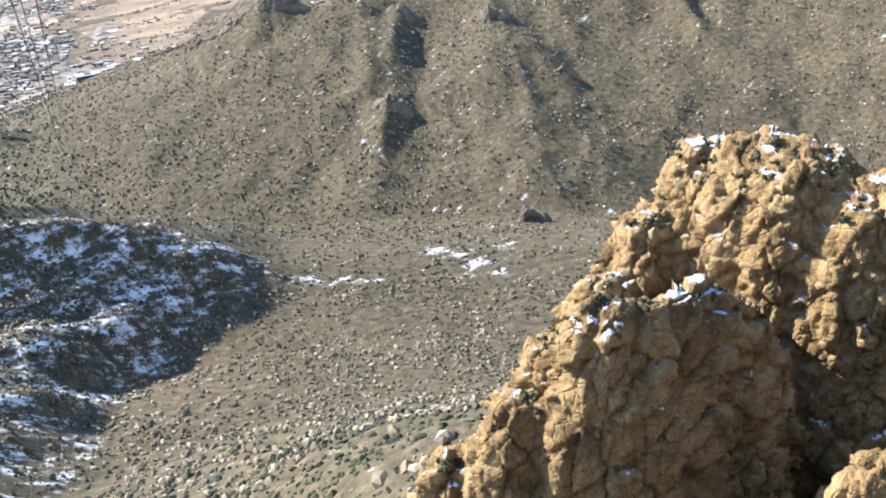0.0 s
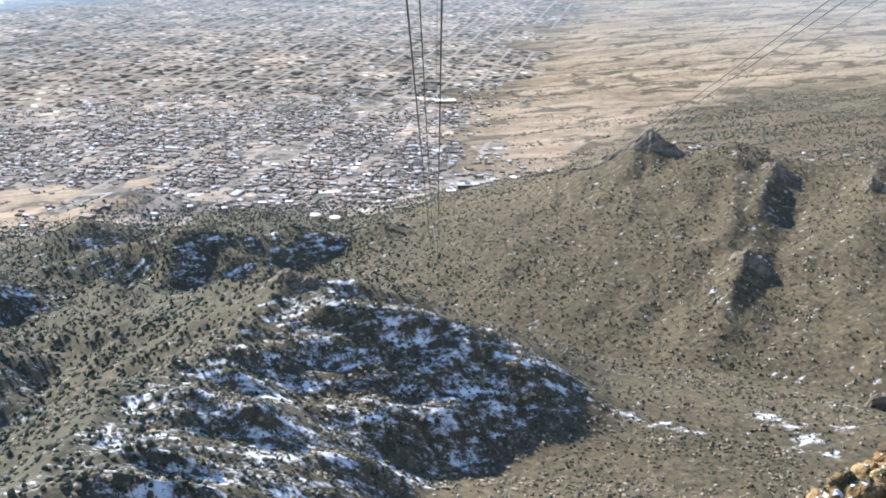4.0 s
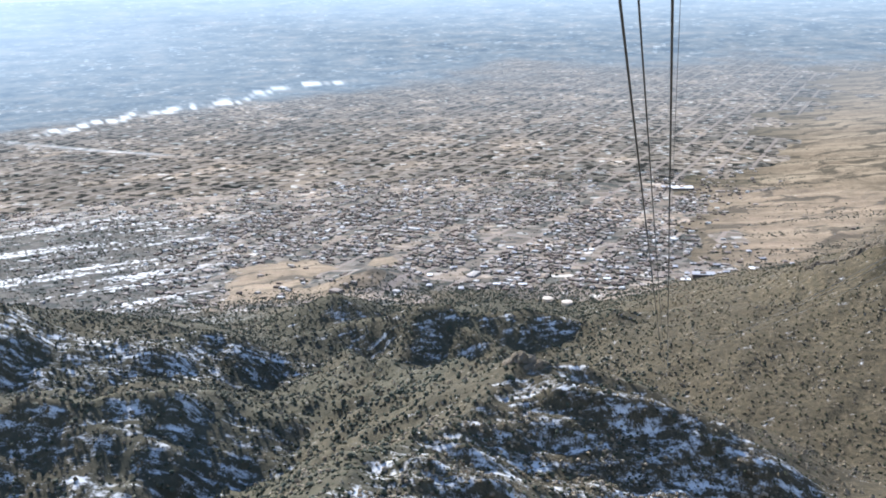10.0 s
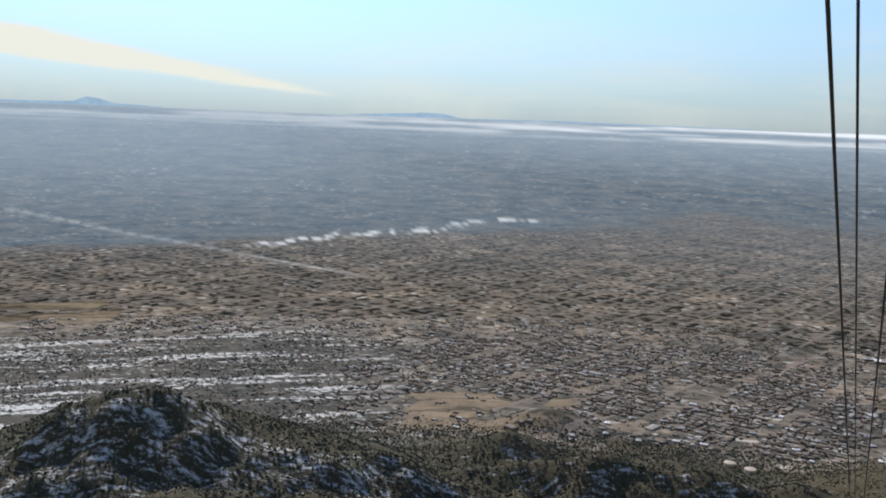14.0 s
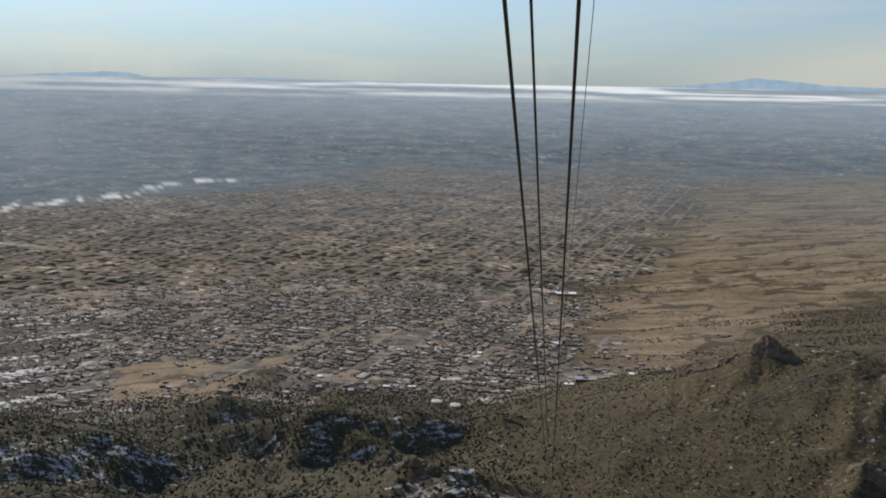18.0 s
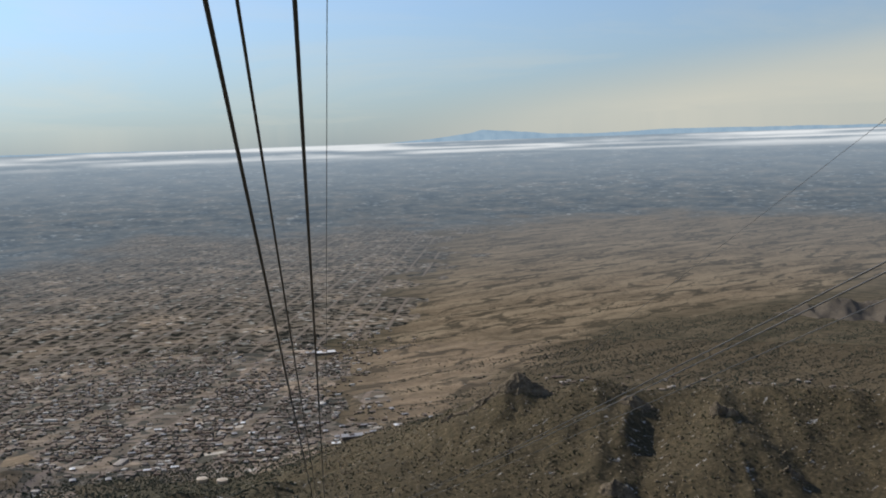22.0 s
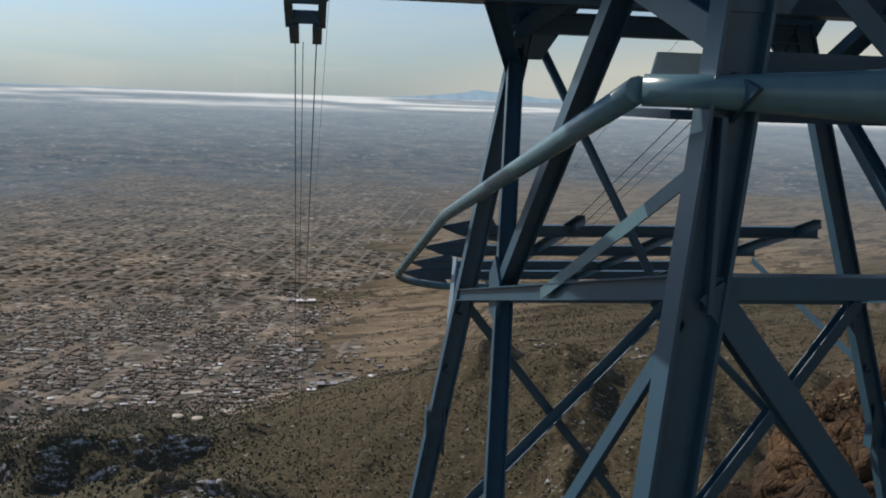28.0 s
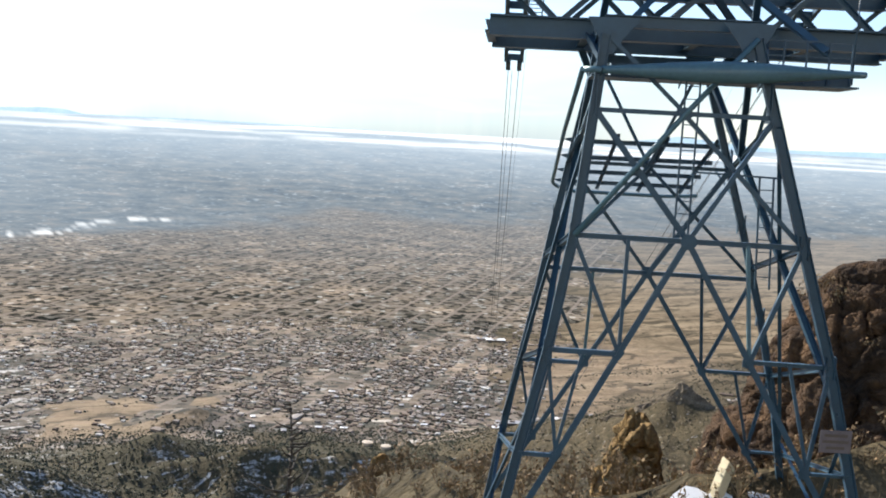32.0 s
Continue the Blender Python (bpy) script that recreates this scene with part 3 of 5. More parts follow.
def cover(x, y, true_r, deg):
    """Where the plain is town, dry grass or wooded."""
    wig = (layered(x / 700, y / 700, 21) - 0.5) * 9 + (layered(x / 170, y / 170, 27) - 0.5) * 5
    r = np.hypot(x, y)
    far = step(1950, 2250, r + wig * 30)
    lim = np.interp(true_r, [0, 2300, 2900, 3300, 4200, 7600], [2.5, 2.5, 1.5, 2.3, 4.8, 9.2])
    town = far * (1 - step(-4.5, 2.5, deg + wig * 0.45 - lim))
    rw, dw = r + wig * 45, deg + wig * 0.9
    field = step(2110, 2180, rw) * (1 - step(2440, 2560, rw)) * step(-27, -26, dw) * (1 - step(-18, -17, dw))
    mine = step(-43.5, -45, deg + wig * 0.3) * step(3440, 3500, r) * (1 - step(4000, 4060, r)) * (layered(deg / 3, r / 60, 23, 2) > 0.42)
    field = np.maximum(field * 0.8, mine)
    woods = step(-22, -33, deg + wig * 0.7) * step(1900, 2050, r + wig * 25) * (1 - step(3000, 3500, r + wig * 50)) * (1 - field) * 0.9
    east = far * step(-250, 250, np.interp(deg, [3, 6, 10, 12, 17, 20, 26, 34], [1900, 2500, 2974, 3230, 3930, 4150, 4770, 5700]) - r + wig * 70) * step(3, 6, deg)
    town = town * (1 - field)
    grass = np.clip(far * (1 - town) + field, 0, 1) * (1 - 0.8 * east)
    return far, town, grass, woods


def build_land():
    az = np.radians(np.concatenate([np.arange(-180, -56, 4.0), np.arange(-56, 56, 0.185), np.arange(56, 180.1, 4.0)]))
    rr = np.concatenate([np.linspace(0, 150, 40), np.geomspace(154, 2300, 300), np.linspace(2309, 3600, 134)])
    A, R = np.meshgrid(az, rr)
    x, y = R * np.sin(A), R * np.cos(A)
    z, snowy, gully = land_height(x, y, True)
    na, nr = len(az), len(rr)
    i = np.arange(nr - 1)[:, None] * na + np.arange(na - 1)[None, :]
    faces = np.stack([i, i + 1, i + na + 1, i + na], -1).reshape(-1, 4)[:, ::-1]
    ob = sheet("ground", np.stack([x, y, z], -1).reshape(-1, 3), faces, LAND)
    tagged(ob, "dry rocky foothills running out into a wide desert plain", "ground", kind="structure")
    a = ob.data.attributes.new("plan", "FLOAT_VECTOR", "POINT")
    a.data.foreach_set("vector", np.stack([x, y, z * 0], -1).astype(np.float32).ravel())
    far, town, grass, woods = cover(x, y, R, np.degrees(A))
    # old snow keeps to the slopes that face away from the sun
    foot = np.interp(y, [300, 400, 600, 700, 790, 840, 880, 935], [-110, -95, -40, -14, 8, 54, 86, 138])
    brow = np.interp(y, [400, 600, 700, 790, 870, 946, 975], [-205, -216, -219, -200, -170, -146, -120])
    e = 5.0
    dzx = (land_height(x + e, y) - land_height(x - e, y)) / (2 * e)
    dzy = (land_height(x, y + e) - land_height(x, y - e)) / (2 * e)
    facing = (sun_way.z - dzx * sun_way.x - dzy * sun_way.y) / np.sqrt(1 + dzx ** 2 + dzy ** 2)
    shade = step(0.24, 0.0, facing) * step(300, 420, R)
    snowy = np.maximum(snowy, shade * (0.5 + 0.5 * step(500, 100, x)))
    snowy = np.maximum(snowy, 1.0 * step(8, -14, x - foot) * step(-12, 14, x - brow) * step(330, 420, y) * step(975, 945, y))
    snowy = np.maximum(snowy, 1.3 * np.exp(-((x + 1010) / 130) ** 2 - ((y - 1640) / 70) ** 2))
    for px, py, rad in ((144, 912, 14), (162, 906, 12), (195, 890, 14), (212, 880, 12), (296, 916, 18), (308, 896, 16), (318, 872, 16), (328, 848, 14), (350, 900, 14), (395, 1000, 18), (10, 797, 12), (-12, 740, 9), (60, 855, 9)):
        snowy = np.maximum(snowy, 1.7 * np.exp(-((x - px) / (rad * 1.2)) ** 2 - ((y - py) / (rad * 0.7)) ** 2))
    snow = snowy * 0.36 + (1 - far) * (0.02 + 0.12 * step(2, -12, gully) * step(120, -80, x)) * step(300, 600, R)
    deg = np.degrees(A)
    for k, f in (("town", town), ("grass", grass), ("snow", snow), ("woods", woods), ("wooded", step(40, -260, x) * step(400, 560, R) * (0.55 + 0.45 * (layered(x / 120, y / 120, 91, 3) > 0.45)))):
        give(ob, k, f)
    # the far valley rises behind the plain as one glowing wall
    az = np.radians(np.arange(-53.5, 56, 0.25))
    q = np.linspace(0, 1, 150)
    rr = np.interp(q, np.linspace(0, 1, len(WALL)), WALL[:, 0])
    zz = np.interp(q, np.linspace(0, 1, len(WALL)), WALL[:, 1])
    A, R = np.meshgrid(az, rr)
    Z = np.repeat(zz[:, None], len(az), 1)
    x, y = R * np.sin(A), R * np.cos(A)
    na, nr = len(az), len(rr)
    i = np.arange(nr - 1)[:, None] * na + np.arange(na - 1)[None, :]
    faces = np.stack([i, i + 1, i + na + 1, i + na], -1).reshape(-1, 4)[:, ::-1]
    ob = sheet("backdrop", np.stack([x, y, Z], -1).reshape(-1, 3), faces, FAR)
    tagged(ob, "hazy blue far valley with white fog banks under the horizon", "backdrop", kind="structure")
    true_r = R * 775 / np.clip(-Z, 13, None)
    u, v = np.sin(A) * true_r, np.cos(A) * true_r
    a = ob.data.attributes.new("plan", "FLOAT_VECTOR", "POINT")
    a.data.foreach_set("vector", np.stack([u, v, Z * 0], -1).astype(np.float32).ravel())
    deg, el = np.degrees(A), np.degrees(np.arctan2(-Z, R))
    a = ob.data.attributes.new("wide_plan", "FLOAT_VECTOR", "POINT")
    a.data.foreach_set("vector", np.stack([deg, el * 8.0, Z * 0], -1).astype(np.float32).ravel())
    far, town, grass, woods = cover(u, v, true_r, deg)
    # share of painted haze, growing as the view nears the horizon
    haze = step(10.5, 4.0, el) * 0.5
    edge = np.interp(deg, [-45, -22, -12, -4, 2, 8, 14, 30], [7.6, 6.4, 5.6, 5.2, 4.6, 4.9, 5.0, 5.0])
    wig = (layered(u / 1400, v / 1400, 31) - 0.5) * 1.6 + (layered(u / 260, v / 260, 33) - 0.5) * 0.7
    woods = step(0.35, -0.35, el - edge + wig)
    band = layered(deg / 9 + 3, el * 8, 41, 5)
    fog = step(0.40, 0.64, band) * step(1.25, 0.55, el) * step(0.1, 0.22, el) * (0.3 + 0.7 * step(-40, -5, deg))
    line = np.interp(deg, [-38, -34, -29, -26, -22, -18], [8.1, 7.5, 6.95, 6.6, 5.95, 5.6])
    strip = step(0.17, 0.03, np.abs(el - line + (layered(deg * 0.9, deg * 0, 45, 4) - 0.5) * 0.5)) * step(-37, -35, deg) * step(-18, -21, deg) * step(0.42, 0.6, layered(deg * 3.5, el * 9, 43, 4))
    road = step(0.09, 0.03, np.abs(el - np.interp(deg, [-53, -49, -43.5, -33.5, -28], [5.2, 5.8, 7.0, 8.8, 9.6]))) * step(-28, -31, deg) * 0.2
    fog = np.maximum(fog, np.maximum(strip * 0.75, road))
    # pale haze under the horizon, laid on thicker on the sunny left
    horizon_haze = np.maximum(step(4.5, 0.0, el) * 0.55, step(8.0, 0.0, el) * step(-8, -42, deg) * 0.55)
    for k, f in (("town", town), ("grass", grass), ("woods", woods), ("fog", fog), ("horizon_haze", horizon_haze), ("haze", haze)):
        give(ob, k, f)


build_land()


def build_far_hill():
    """Dark foothills that stand out from the desert's far side."""
    az = np.radians(np.arange(24.5, 44, 0.12))
    rr = np.linspace(3960, 4420, 44)
    A, R = np.meshgrid(az, rr)
    deg = np.degrees(A)
    x, y = R * np.sin(A), R * np.cos(A)
    base = np.interp(R, WALL[:, 0], WALL[:, 1])
    top = np.interp(deg, [24.5, 26.0, 27.2, 28.3, 30, 32, 34, 36, 44], [0, 15, 60, 90, 95, 130, 150, 175, 240])
    ridge = layered(deg * 0.55, R / 260, 61, 4)
    h = top * (0.55 + 0.75 * ridge) - np.abs(R - 4240) * 0.62 - np.abs(layered(x / 90, y / 150, 63, 4) - 0.5) * 90
    z = base - 6 + np.maximum(h, 0)
    ob = sheet("hill", np.stack([x, y, z], -1).reshape(-1, 3), (np.arange(len(rr) - 1)[:, None, None] * len(az) + np.arange(len(az) - 1)[None, :, None]
               + np.array([len(az), len(az) + 1, 1, 0])).reshape(-1, 4), SCRUB_HILL)
    a = ob.data.attributes.new("plan", "FLOAT_VECTOR", "POINT")
    a.data.foreach_set("vector", np.stack([x, y, z * 0], -1).astype(np.float32).ravel())
    for k in ("town", "grass", "snow", "woods"):
        give(ob, k, z * 0)
    tagged(ob, "low dark foothills at the far side of the desert", "hill", kind="structure")


build_far_hill()


def far_mountain(points, label):
    """A low range standing on the horizon, glowing in the blue of haze."""
    a = np.radians(np.linspace(points[0][0], points[-1][0], 160))
    deg = np.degrees(a)
    el = np.interp(deg, [q[0] for q in points], [q[1] for q in points])
    el = el * (0.85 + 0.3 * layered(deg * 1.3, deg * 0, 7, 5))
    r = 4925.0
    x, y = r * np.sin(a), r * np.cos(a)
    top = -16 + r * np.tan(np.radians(el))
    low, high = np.stack([x, y, np.full(len(a), -40.0)], -1), np.stack([x * 1.001, y * 1.001, top], -1)
    back = np.stack([x * 1.004, y * 1.004, np.full(len(a), -40.0)], -1)
    n = len(a)
    i = np.arange(n - 1)
    f = np.concatenate([np.stack([i, i + 1, i + 1 + n, i + n], -1), np.stack([i + n, i + 1 + n, i + 1 + 2 * n, i + 2 * n], -1)])
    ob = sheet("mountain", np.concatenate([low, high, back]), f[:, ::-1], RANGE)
    return tagged(ob, label, "mountain", kind="structure")


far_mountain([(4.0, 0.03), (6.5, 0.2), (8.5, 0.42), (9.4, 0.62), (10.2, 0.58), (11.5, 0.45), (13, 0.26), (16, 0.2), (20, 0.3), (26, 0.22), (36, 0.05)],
             "long haze-blue mountain range on the far horizon")
far_mountain([(-31, 0.02), (-28.5, 0.18), (-26.6, 0.30), (-25.3, 0.26), (-24.3, 0.05), (-18, 0.1), (-8, 0.03)], "flat haze-blue mesa on the far horizon")
far_mountain([(-52, 0.1), (-47.5, 0.14), (-45.6, 0.2), (-44.9, 0.45), (-44.3, 0.4), (-43.5, 0.15), (-41, 0.05)], "small haze-blue peak on the far horizon")


# ---- growth, boulders and houses strewn over the land ----
def strew(name, verts, faces, places, sizes, turns, mat, squash=1.0, jitter=0.0, rng=None):
    """One mesh of many loose pieces of one shape."""
    verts, faces = np.asarray(verts, float), np.asarray(faces, int)
    n, k = len(places), len(verts)
    c, s = np.cos(turns), np.sin(turns)
    v = np.repeat(verts[None], n, 0)
    if jitter:
        v = v * (1 + (rng.random((n, k, 1)) - 0.5) * 2 * jitter)
    v = v * sizes[:, None, :]
    w = np.stack([v[..., 0] * c[:, None] - v[..., 1] * s[:, None], v[..., 0] * s[:, None] + v[..., 1] * c[:, None], v[..., 2]], -1)
    w = w + places[:, None, :]
    f = faces[None] + (np.arange(n) * k)[:, None, None]
    return sheet(name, w.reshape(-1, 3), f.reshape(-1, faces.shape[1]), mat, smooth=False)


def ball(level):
    bm = bmesh.new()
    bmesh.ops.create_icosphere(bm, subdivisions=level, radius=1)
    v = [tuple(p.co) for p in bm.verts]
    f = [[q.index for q in p.verts] for p in bm.faces]
    bm.free()
    return v, f


def lump():
    """A rough eight-sided clump for growth and stones far off."""
    v = [(1, 0, 0.1), (0, 1, -0.1), (-1, 0, 0.1), (0, -1, -0.1), (0.1, 0.1, 1), (-0.1, 0, -1)]
    return v, [(0, 1, 4), (1, 2, 4), (2, 3, 4), (3, 0, 4), (1, 0, 5), (2, 1, 5), (3, 2, 5), (0, 3, 5)]


def dome():
    """A low rounded clump for bushes and boulders."""
    low = [(math.cos(a), math.sin(a), -0.5) for a in np.linspace(0, math.tau, 5, endpoint=False)]
    mid_ring = [(0.84 * math.cos(a), 0.84 * math.sin(a), 0.42) for a in np.linspace(0.63, math.tau + 0.63, 5, endpoint=False)]
    f = []
    for k in range(5):
        j = (k + 1) % 5
        f += [(k, j, 5 + k), (j, 5 + j, 5 + k), (5 + k, 5 + j, 10)]
    return low + mid_ring + [(0.1, 0.05, 0.9)], f


def spread(rng, n, a0, a1, r0, r1):
    a = np.radians(rng.uniform(a0, a1, n))
    r = np.sqrt(rng.uniform(0, 1, n) * (r1 * r1 - r0 * r0) + r0 * r0)
    return r * np.sin(a), r * np.cos(a)


def strew_hills():
    rng = np.random.default_rng(5)
    for r0, r1, n, lo, hi in ((190, 420, 9000, 0.2, 0.9), (300, 900, 25000, 0.4, 1.5), (900, 2200, 56000, 0.6, 2.1)):
        v, f = dome() if r0 < 850 else lump()
        x, y = spread(rng, n, -50, 50, r0, r1)
        keep = layered(x / 60, y / 60, 51, 3) > rng.uniform(0.22, 0.6, n)
        x, y = x[keep], y[keep]
        s = rng.uniform(lo, hi, len(x))[:, None] * np.array([[1, 1, 0.8]]) * rng.uniform(0.8, 1.2, (len(x), 3))
        z = land_height(x, y)
        ob = strew("shrubs", v, f, np.stack([x, y, z + s[:, 2] * 0.4], -1), s, rng.uniform(0, 6.3, len(x)), SHRUB, jitter=0.3, rng=rng)
        tagged(ob, "dark dry shrubs and junipers dotted over the hillsides", "shrubs", kind="stuff")
    for r0, r1, n, lo, hi in ((190, 420, 7000, 0.12, 0.8), (280, 900, 27000, 0.35, 1.9), (900, 2150, 46000, 0.45, 2.3)):
        v, f = dome() if r0 < 850 else lump()
        x, y = spread(rng, n, -50, 50, r0, r1)
        z0, base, sn = crest_height(x, y)
        keep = (layered(x / 45, y / 45, 61, 3) > rng.uniform(0.3, 0.65, n))
        x, y = x[keep], y[keep]
        s = rng.uniform(lo, hi, len(x))[:, None] ** 1.2 * rng.uniform(0.6, 1.2, (len(x), 3))
        z = land_height(x, y)
        ob = strew("boulders", v, f, np.stack([x, y, z + s[:, 2] * 0.3], -1), s, rng.uniform(0, 6.3, len(x)), STONE, jitter=0.25, rng=rng)
        tagged(ob, "pale granite boulders strewn over the hillsides", "boulders", kind="stuff")


def strew_junipers():
    rng = np.random.default_rng(15)
    v, f = dome()
    x, y = spread(rng, 44000, -52, 6, 430, 2150)
    keep = (layered(x / 140, y / 140, 151, 4) > rng.uniform(0.2, 0.58, len(x))) & (x < rng.normal(-70, 80, len(x))) & ((np.hypot(x, y) > 1000) | (rng.random(len(x)) < 0.5))
    x, y = x[keep], y[keep]
    s = rng.uniform(0.8, 2.6, len(x))[:, None] * rng.uniform(0.75, 1.2, (len(x), 3))
    ob = strew("junipers", v, f, np.stack([x, y, land_height(x, y) + s[:, 2] * 0.5], -1), s, rng.uniform(0, 6.3, len(x)), JUNIPER, jitter=0.35, rng=rng)
    tagged(ob, "dark junipers crowding the shaded slopes", "junipers", kind="stuff")


def plain_height(x, y):
    r = np.hypot(x, y)
    return np.where(r < 3590, land_height(x, y), np.interp(r, WALL[:, 0], WALL[:, 1]))


def streaky(x, y, seed, long_by, wide_by, turn=0.56):
    """Random values drawn out along the way in which the washes run."""
    u, v = x * math.cos(turn) + y * math.sin(turn), y * math.cos(turn) - x * math.sin(turn)
    return layered(u / long_by, v / wide_by, seed, 4)


def strew_town():
    rng = np.random.default_rng(8)
    gx, gy = np.meshgrid(np.arange(-3700, 1500, 20.0), np.arange(1300, 4800, 25.0))
    row = np.broadcast_to(np.arange(len(gx))[:, None], gx.shape).ravel()
    x = gx.ravel() + rng.uniform(-6, 6, gx.size)
    y = gy.ravel() + rng.uniform(-4, 4, gx.size) + np.where(row % 2 == 0, 4.0, -4.0)
    lane = (gx.ravel() % 240) > 30
    x, y = x * math.cos(0.2) + y * math.sin(0.2), -x * math.sin(0.2) + y * math.cos(0.2)
    r, deg = np.hypot(x, y), np.degrees(np.arctan2(x, y))
    far, town, grass, woods = cover(x, y, r, deg)
    dens = town * (1 - 0.95 * woods) * np.clip(layered(x / 240, y / 240, 71, 4) * 3.0 - 0.7, 0.12, 0.92)
    dens = dens * (1 - 0.4 * step(2900, 3500, r))
    east = step(8, 11, deg) * step(2350, 2450, r) * (1 - step(2900, 3000, r)) * 0.14
    keep = (rng.random(len(x)) < np.maximum(dens, east) * (1 - 0.35 * step(3300, 4400, r))) & lane & (r > 2120) & (r < np.minimum(4870 - 1256 * np.cos(np.radians(deg + 42.5)), 4500)) & (deg > -48) & (deg < 44)
    x, y = x[keep], y[keep]
    n = len(x)
    s = np.stack([rng.uniform(4.5, 8.5, n), rng.uniform(3.2, 5.5, n), rng.uniform(3.6, 5.4, n)], -1)
    s[rng.random(n) < 0.012] *= (2.4, 1.8, 1.3)
    box = [(-1, -1, 0), (1, -1, 0), (1, 1, 0), (-1, 1, 0), (-1, -1, 0.75), (1, -1, 0.75), (1, 1, 0.75), (-1, 1, 0.75), (-0.6, 0, 1.0), (0.6, 0, 1.0)]
    fc = [(0, 1, 5), (0, 5, 4), (1, 2, 6), (1, 6, 5), (2, 3, 7), (2, 7, 6), (3, 0, 4), (3, 4, 7), (4, 5, 9), (4, 9, 8), (5, 6, 9), (6, 7, 8), (6, 8, 9), (7, 4, 8)]
    z = plain_height(x, y)
    ob = strew("houses", box, fc, np.stack([x, y, z], -1), s, -0.2 + rng.choice([0, 0, 0, 1.57], n) + rng.normal(0, 0.12, n), ROOF)
    tagged(ob, "low houses with pale and brown roofs in rows over the plain", "houses", kind="stuff")
    v, f = lump()
    # garden trees stand round the houses
    pick = rng.integers(0, n, int(n * 1.9))
    gx, gy = x[pick] + rng.normal(0, 13, len(pick)), y[pick] + rng.choice([-1, 1], len(pick)) * rng.uniform(8, 17, len(pick))
    s = rng.uniform(1.4, 3.6, len(gx))[:, None] * np.array([[1.6, 1.0, 0.9]])
    ob = strew("garden_trees", v, f, np.stack([gx, gy, plain_height(gx, gy) + s[:, 2] * 0.6], -1), s, rng.normal(-0.2, 0.2, len(gx)), TREE, jitter=0.3, rng=rng)
    tagged(ob, "dark bare garden trees round the houses", "trees", kind="stuff")
    x, y = spread(rng, 120000, -53, 46, 1950, 4500)
    ex, ey = spread(rng, 40000, 3, 46, 1950, 4200)
    x, y = np.concatenate([x, ex]), np.concatenate([y, ey])
    r, deg = np.hypot(x, y), np.degrees(np.arctan2(x, y))
    far, town, grass, woods = cover(x, y, r, deg)
    east = step(-150, 150, np.interp(deg, [3, 6, 10, 12, 17, 20, 26, 34], [1900, 2500, 2974, 3230, 3930, 4150, 4500, 5000]) - r + (layered(x / 400, y / 400, 83, 3) - 0.5) * 900) * step(3, 6, deg)
    wash = (0.25 + 0.75 * step(0.46, 0.56, streaky(x, y, 85, 340, 34))) * east + 0.5 * step(0.6, 0.66, streaky(x, y, 87, 420, 40)) * grass * step(0, 3, deg)
    keep = rng.random(len(x)) < np.maximum(np.maximum(town * 0.10, woods * 0.8) * (layered(x / 120, y / 120, 81, 3) > 0.42) * (1 - 0.85 * step(2700, 3700, r)), wash * 0.75 + 0.02 * (r < 3400))
    x, y = x[keep], y[keep]
    n = len(x)
    s = rng.uniform(1.0, 3.0, n)[:, None] * np.array([[1.5, 1.0, 0.7]])
    ob = strew("trees", v, f, np.stack([x, y, plain_height(x, y) + s[:, 2] * 0.6], -1), s, rng.uniform(0, 6.3, n), TREE, jitter=0.3, rng=rng)
    tagged(ob, "dark junipers in drawn-out lines along the desert washes", "trees", kind="stuff")


strew_hills()
strew_junipers()
strew_town()


# ---- rocks ----
def cells(p, size, seed):
    """Distances to the two nearest seeds of a random 3D lattice, and the nearest one's own value."""
    q = p / size
    base = np.floor(q).astype(np.int64)
    d1, d2, who, name = np.full(len(p), 9.0), np.full(len(p), 9.0), np.zeros(len(p)), np.zeros(len(p), np.int64)
    for k in itertools.product((-1, 0, 1), repeat=3):
        c = base + np.array(k)
        ix, iy = c[:, 0] + 131 * c[:, 2], c[:, 1] + 57 * c[:, 2]
        at = c + np.stack([lattice(ix, iy, seed + j) for j in range(3)], -1)
        d = np.sqrt((((q - at) * np.array([1.0, 1.0, 0.8])) ** 2).sum(-1))
        nearer = d < d1
        d2 = np.where(nearer, d1, np.minimum(d2, d))
        who = np.where(nearer, lattice(ix, iy, seed + 7), who)
        name = np.where(nearer, c[:, 0] + 1000 * c[:, 1] + 1000000 * c[:, 2], name)
        d1 = np.where(nearer, d, d1)
    return d1, d2, who, name


def grid_faces(nr, na):
    i = np.arange(nr - 1)[:, None] * na + np.arange(na - 1)[None, :]
    return np.stack([i, i + 1, i + na + 1, i + na], -1).reshape(-1, 4)


def shifted(a, way, axis):
    """The neighbour's value, the edge keeping its own."""
    b = np.roll(a, way, axis)
    edge = [slice(None)] * 2
    edge[axis] = 0 if way > 0 else -1
    b[tuple(edge)] = a[tuple(edge)]
    return b


def joined(ids):
    """A name for each connected patch of equal values on a grid."""
    out = np.arange(ids.size).reshape(ids.shape)
    for _ in range(160):
        for axis in (0, 1):
            for way in (1, -1):
                out = np.where(shifted(ids, way, axis) == ids, np.minimum(out, shifted(out, way, axis)), out)
    return out


LEDGES = {}


